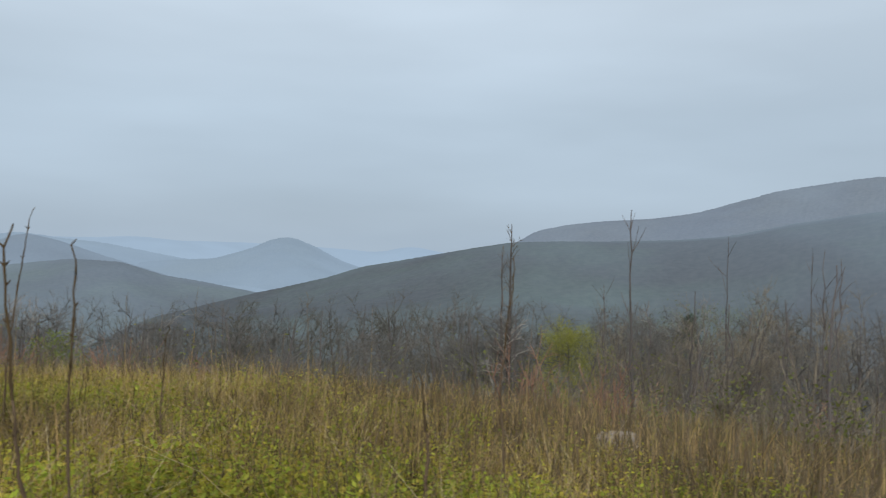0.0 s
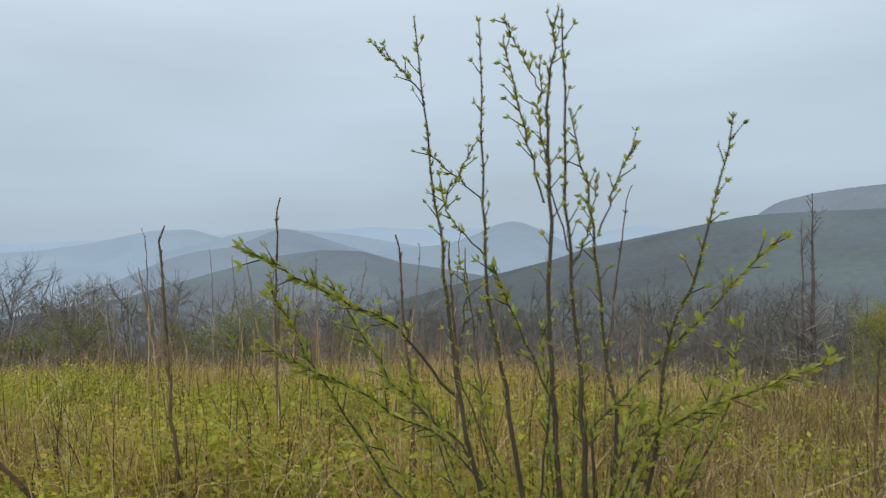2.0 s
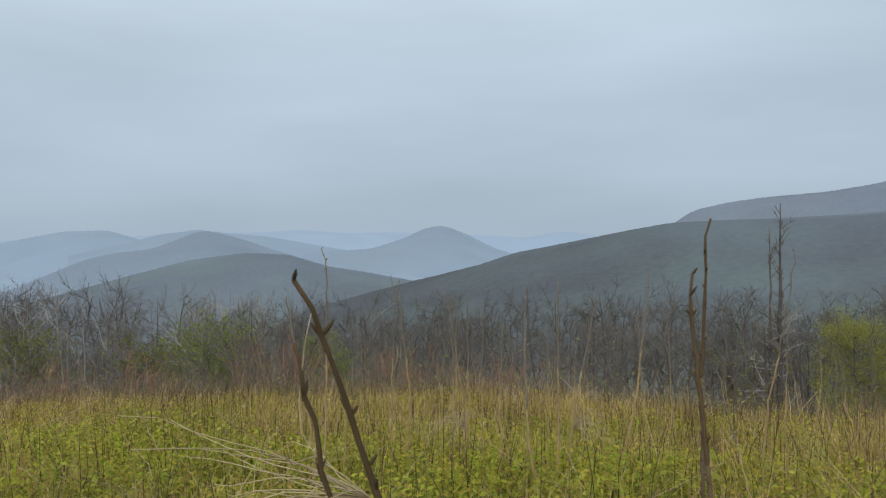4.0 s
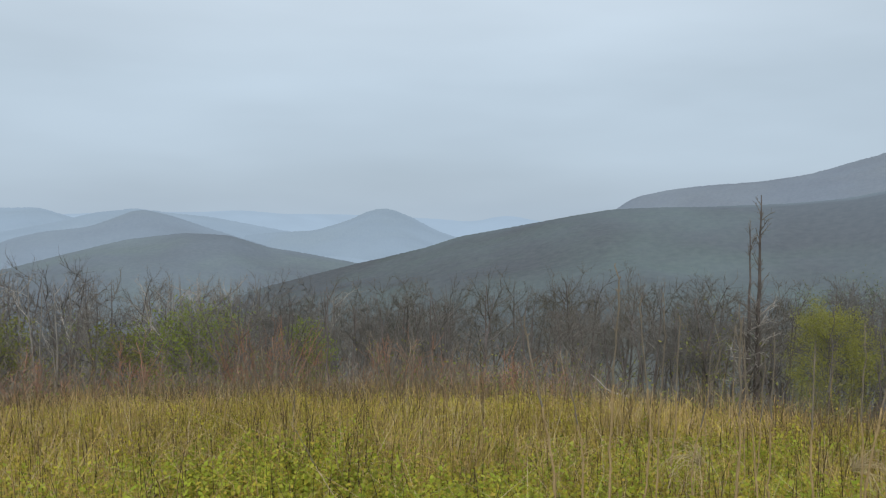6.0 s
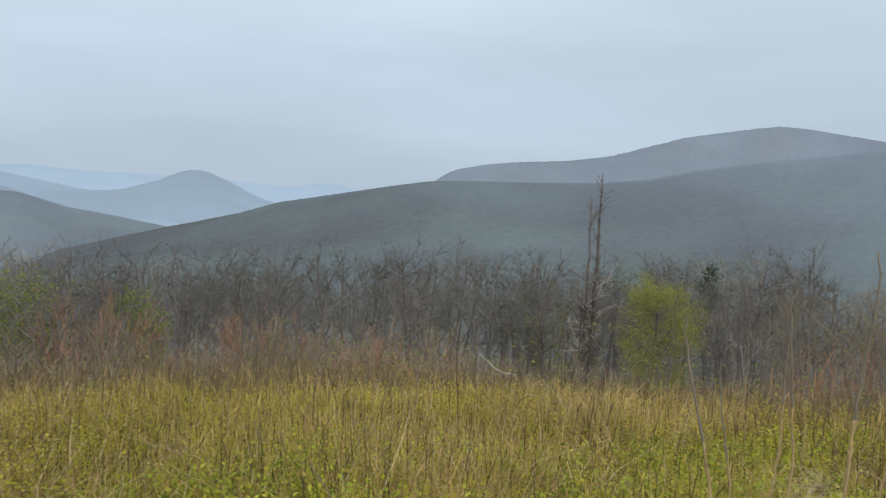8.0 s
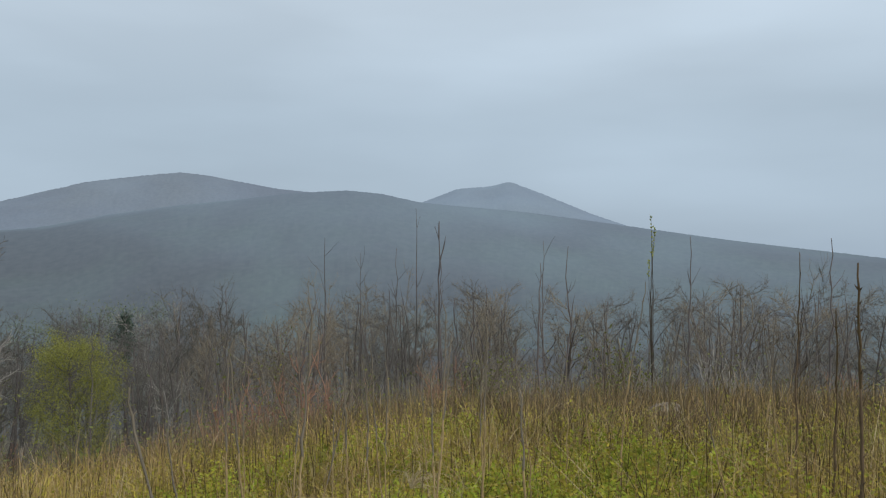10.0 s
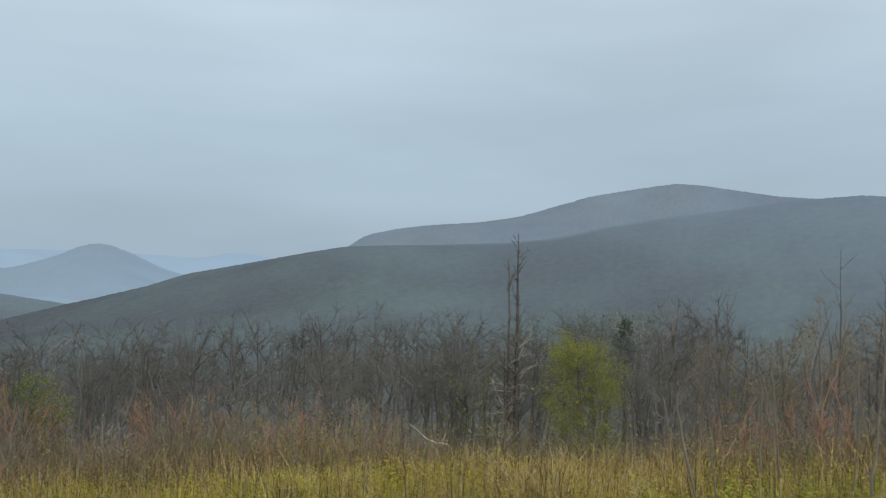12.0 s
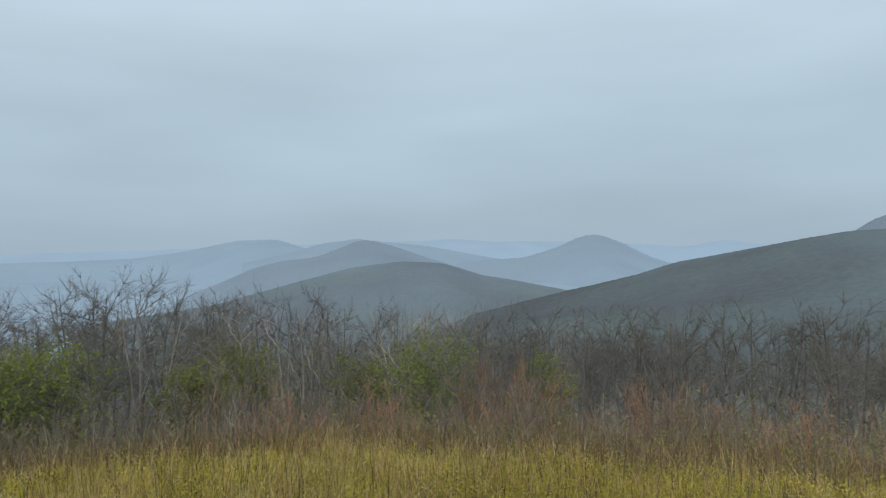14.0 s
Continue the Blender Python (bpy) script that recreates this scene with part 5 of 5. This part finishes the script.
def blades(name, label, material, x, y, low, high, width, lean, curl, clump=1):
    """Many grass blades or stems, each a tapering strip of three triangles."""
    n = len(x)
    a = grass_rng.uniform(0, 2 * math.pi, n)
    tall = 1.0
    if clump > 1:       # tussocks: blades that fan out from one foot
        first = np.arange(n) // clump * clump
        out = np.abs(grass_rng.normal(0, 0.045, n))
        x, y = x[first] + np.cos(a) * out, y[first] + np.sin(a) * out
        tall = np.repeat(grass_rng.uniform(0.65, 1.3, n // clump + 1), clump)[:n]
    z = land(x, y) - 0.02
    h = grass_rng.uniform(low, high, n) * hummocks(x, y) * tall
    l = np.abs(grass_rng.normal(0, lean, n)) * h
    c = grass_rng.normal(0, curl, n) * h
    dx, dy = np.cos(a), np.sin(a)
    f = grass_rng.uniform(0, 2 * math.pi, n)
    wx_, wy_ = np.cos(f) * width / 2, np.sin(f) * width / 2
    far = 1 + 0.05 * np.maximum(0, np.hypot(x + 5, y - 4) - 3)
    wx_, wy_ = wx_ * far, wy_ * far
    base, mid, tip = np.stack([x, y, z], -1), np.stack([x + dx * l * 0.4, y + dy * l * 0.4, z + h * 0.55], -1), np.stack([x + dx * (l + c), y + dy * (l + c), z + h * (1 - 0.25 * np.abs(c / h))], -1)
    side = np.stack([wx_, wy_, np.zeros(n)], -1)
    v = np.stack([base - side, base + side, mid - side * 0.8, mid + side * 0.8, tip], 1).reshape(-1, 3)
    k = np.arange(n)[:, None] * 5
    t = np.stack([k + np.array([0, 1, 3]), k + np.array([0, 3, 2]), k + np.array([2, 3, 4])], 1).reshape(-1, 3)
    return tagged(new(name, raw(name, v, t, material)), label, "grass", kind="stuff")


def twigs(name, label, material, x, y, low, high, width, count=6):
    """Many small leafless plants, each a crooked stem with side twigs."""
    n = len(x)
    h = grass_rng.uniform(low, high, n) * hummocks(x * 0.4, y * 0.4)
    # low along the meadow's edge, taller down the slope
    h = h * np.clip((np.hypot(x + 4, y - 2) - 5) / 18, 0.3, 1.0)
    # the growth is lower in the hollow before the dead tree
    h = h * (1 - 0.6 * np.exp(-((np.degrees(np.arctan2(x + 4, y - 2)) - 24) / 9) ** 2) * (np.hypot(x + 4, y - 2) < 37))
    base = np.stack([x, y, land(x, y) - 0.05], -1)
    a = grass_rng.uniform(0, 2 * math.pi, n)
    lean = np.abs(grass_rng.normal(0, 0.2, n)) * h
    tip = base + np.stack([np.cos(a) * lean, np.sin(a) * lean, h], -1)
    f = grass_rng.uniform(0, 2 * math.pi, n)
    wide = width * (1 + 0.03 * np.hypot(x + 5, y - 4))
    side = np.stack([np.cos(f) * wide, np.sin(f) * wide, np.zeros(n)], -1) * 0.5
    vs = [np.stack([base - side, base + side, tip], 1)]
    for k in range(count):
        u = grass_rng.uniform(0.25, 0.95, n)[:, None]
        o = base + (tip - base) * u
        g = grass_rng.uniform(0, 2 * math.pi, n)
        d = np.stack([np.cos(g), np.sin(g), grass_rng.uniform(0.2, 1.3, n)], -1)
        e = o + d * (np.minimum(h, 3.0) * grass_rng.uniform(0.14, 0.36, n))[:, None]
        s = np.stack([-np.sin(g + f) * wide, np.cos(g + f) * wide, np.zeros(n)], -1) * 0.32
        vs.append(np.stack([o - s, o + s, e], 1))
    v = np.stack(vs, 1).reshape(-1, 3)
    return tagged(new(name, raw(name, v, np.arange(len(v)).reshape(-1, 3), material)), label, "thicket", kind="stuff")


def herbs(name, label, material, x, y, low, high, size, each=5):
    """Leafy shoots: small pointed leaves set round upright stems."""
    n0 = len(x)
    tall = grass_rng.uniform(low, high, n0) * hummocks(x, y)
    lean = grass_rng.normal(0, 0.18, (n0, 2)) * tall[:, None]
    step = np.tile(np.arange(each) / max(1, each - 1), n0)
    up = 0.25 + 0.75 * step
    z0 = land(x, y)
    x, y, z0, tall = np.repeat(x, each), np.repeat(y, each), np.repeat(z0, each), np.repeat(tall, each)
    lean = np.repeat(lean, each, axis=0)
    n = len(x)
    p = np.stack([x + lean[:, 0] * up, y + lean[:, 1] * up, z0 + tall * up], -1)
    a = grass_rng.uniform(0, 2 * math.pi, n)
    rise = -0.25 + 0.8 * step + grass_rng.normal(0, 0.35, n)
    way = np.stack([np.cos(a), np.sin(a), rise], -1)
    way /= np.linalg.norm(way, axis=1)[:, None]
    side = np.cross(way, np.array([0, 0, 1.0]) + grass_rng.normal(0, 0.4, (n, 3)))
    side /= np.linalg.norm(side, axis=1)[:, None] + 1e-6
    s = size * grass_rng.uniform(0.6, 1.5, n)[:, None] * (1.25 - 0.5 * step[:, None]) * (1 + 0.015 * np.maximum(0, np.hypot(x + 5, y - 4) - 3))[:, None]
    m = p + way * s * 0.5
    v = np.stack([p, m + side * s * 0.29, p + way * s, m - side * s * 0.29], 1).reshape(-1, 3)
    k = np.arange(n)[:, None] * 4
    t = np.stack([k + np.array([0, 1, 2]), k + np.array([0, 2, 3])], 1).reshape(-1, 3)
    return tagged(new(name, raw(name, v, t, material)), label, "plants", kind="stuff")


blades("dry_grass", "dense dry tan and olive meadow grass", M_DRY, *meadow_places(80000, 1.5, 20, 0.72, patch=0.45), 0.14, 0.44, 0.006, 0.6, 0.4, 14)
blades("green_grass", "fresh yellow-green spring grass in the meadow", M_GREEN, *meadow_places(46000, 1.5, 20, 0.7, patch=-0.5), 0.10, 0.32, 0.007, 0.7, 0.5, 12)
blades("rusty_grass", "rust-tan dead grass thickening towards the meadow edge", M_RUST, *meadow_places(58000, 2.4, 21, 0.75, patch=0.7, over=1.0), 0.2, 0.54, 0.006, 0.45, 0.3, 10)
blades("dark_stems", "thin dark dead stems among the grass", M_DARK, *meadow_places(11000, 1.5, 19, 0.72), 0.3, 0.78, 0.0055, 0.2, 0.1)
blades("pale_stems", "thin pale dead stems among the grass", M_PALE, *meadow_places(5500, 1, 19, 0.65), 0.25, 0.65, 0.0045, 0.3, 0.12)
blades("straw_bits", "bent bleached straw lying through the grass", M_STRAW, *meadow_places(12000, 1.5, 18, 0.75, patch=0.5), 0.25, 0.6, 0.005, 0.9, 0.6, 4)
herbs("meadow_herbs", "leafy yellow-green shoots crowding the meadow", M_HERB, *meadow_places(43000, 1.6, 17, 0.95, patch=-0.5), 0.14, 0.46, 0.032, 7)
herbs("leafy_weeds", "fresh green leafy weeds low in the meadow", M_WEED, *meadow_places(17000, 1.6, 8.5, 0.85, patch=-1.1), 0.14, 0.40, 0.039, 11)
blades("tan_grass", "brown dead grass on the eastern side of the meadow", M_BRUSH, *meadow_places(12000, 3, 12, 0.6, 34, 106, patch=0.2, over=1.0), 0.3, 0.62, 0.0055, 0.45, 0.25, 9)
# coarse dead growth between the shrubs, past the meadow's edge, and the thickets down the slope
blades("brush_grass", "coarse brown dead grass between the shrubs", M_BRUSH, *meadow_places(30000, 6, 26, 0.7, over=9, beyond=True), 0.25, 0.8, 0.008, 0.3, 0.15)
blades("brush_straw", "rust-tan dead grass between the shrubs", M_RUST, *meadow_places(10000, 6, 24, 0.7, over=8, beyond=True), 0.3, 0.8, 0.006, 0.3, 0.15)
twigs("brown_thicket", "dense leafless brown thicket below the meadow", M_SHRUB, *meadow_places(24000, 7, 46, 0.75, over=30, beyond=True), 0.45, 1.5, 0.009)
twigs("reddish_thicket", "patches of leafless reddish-brown thicket", M_RED, *meadow_places(1500, 12, 40, 0.7, -30, 45, over=24, beyond=True, patch=2.5), 0.7, 2.0, 0.012)
twigs("grey_thicket", "dense leafless grey woods in the mist", M_FAR, *meadow_places(14000, 32, 95, 0.85, -50, 106, over=90, beyond=True), 1.6, 4.2, 0.013, 8)
herbs("thicket_leaves", "scattered olive young leaves in the thicket", M_OLIVE, *meadow_places(13000, 9, 46, 0.75, over=34, beyond=True, patch=1.8), 0.2, 1.5, 0.05)
# short grass on the side away from the view and on the trodden line
blades("short_grass", "short dry grass on the back of the knoll", M_DRY, *meadow_places(16000, 0.5, 18, 0.6, 104, 300, gap=0.6), 0.15, 0.45, 0.008, 0.5, 0.25, 8)
blades("short_green_grass", "short green grass on the back of the knoll", M_GREEN, *meadow_places(10000, 0.5, 18, 0.6, 104, 300, gap=0.6), 0.12, 0.35, 0.008, 0.5, 0.25, 8)
blades("trodden_grass", "flattened dry grass along the trodden line", M_DRY, *meadow_places(16000, 0.0, 8, 0.6, -180, 180, gap=0.0), 0.06, 0.2, 0.008, 1.2, 0.5, 5)
blades("trodden_green_grass", "flattened green grass along the trodden line", M_GREEN, *meadow_places(10000, 0.0, 8, 0.6, -180, 180, gap=0.0), 0.06, 0.18, 0.008, 1.0, 0.5, 5)
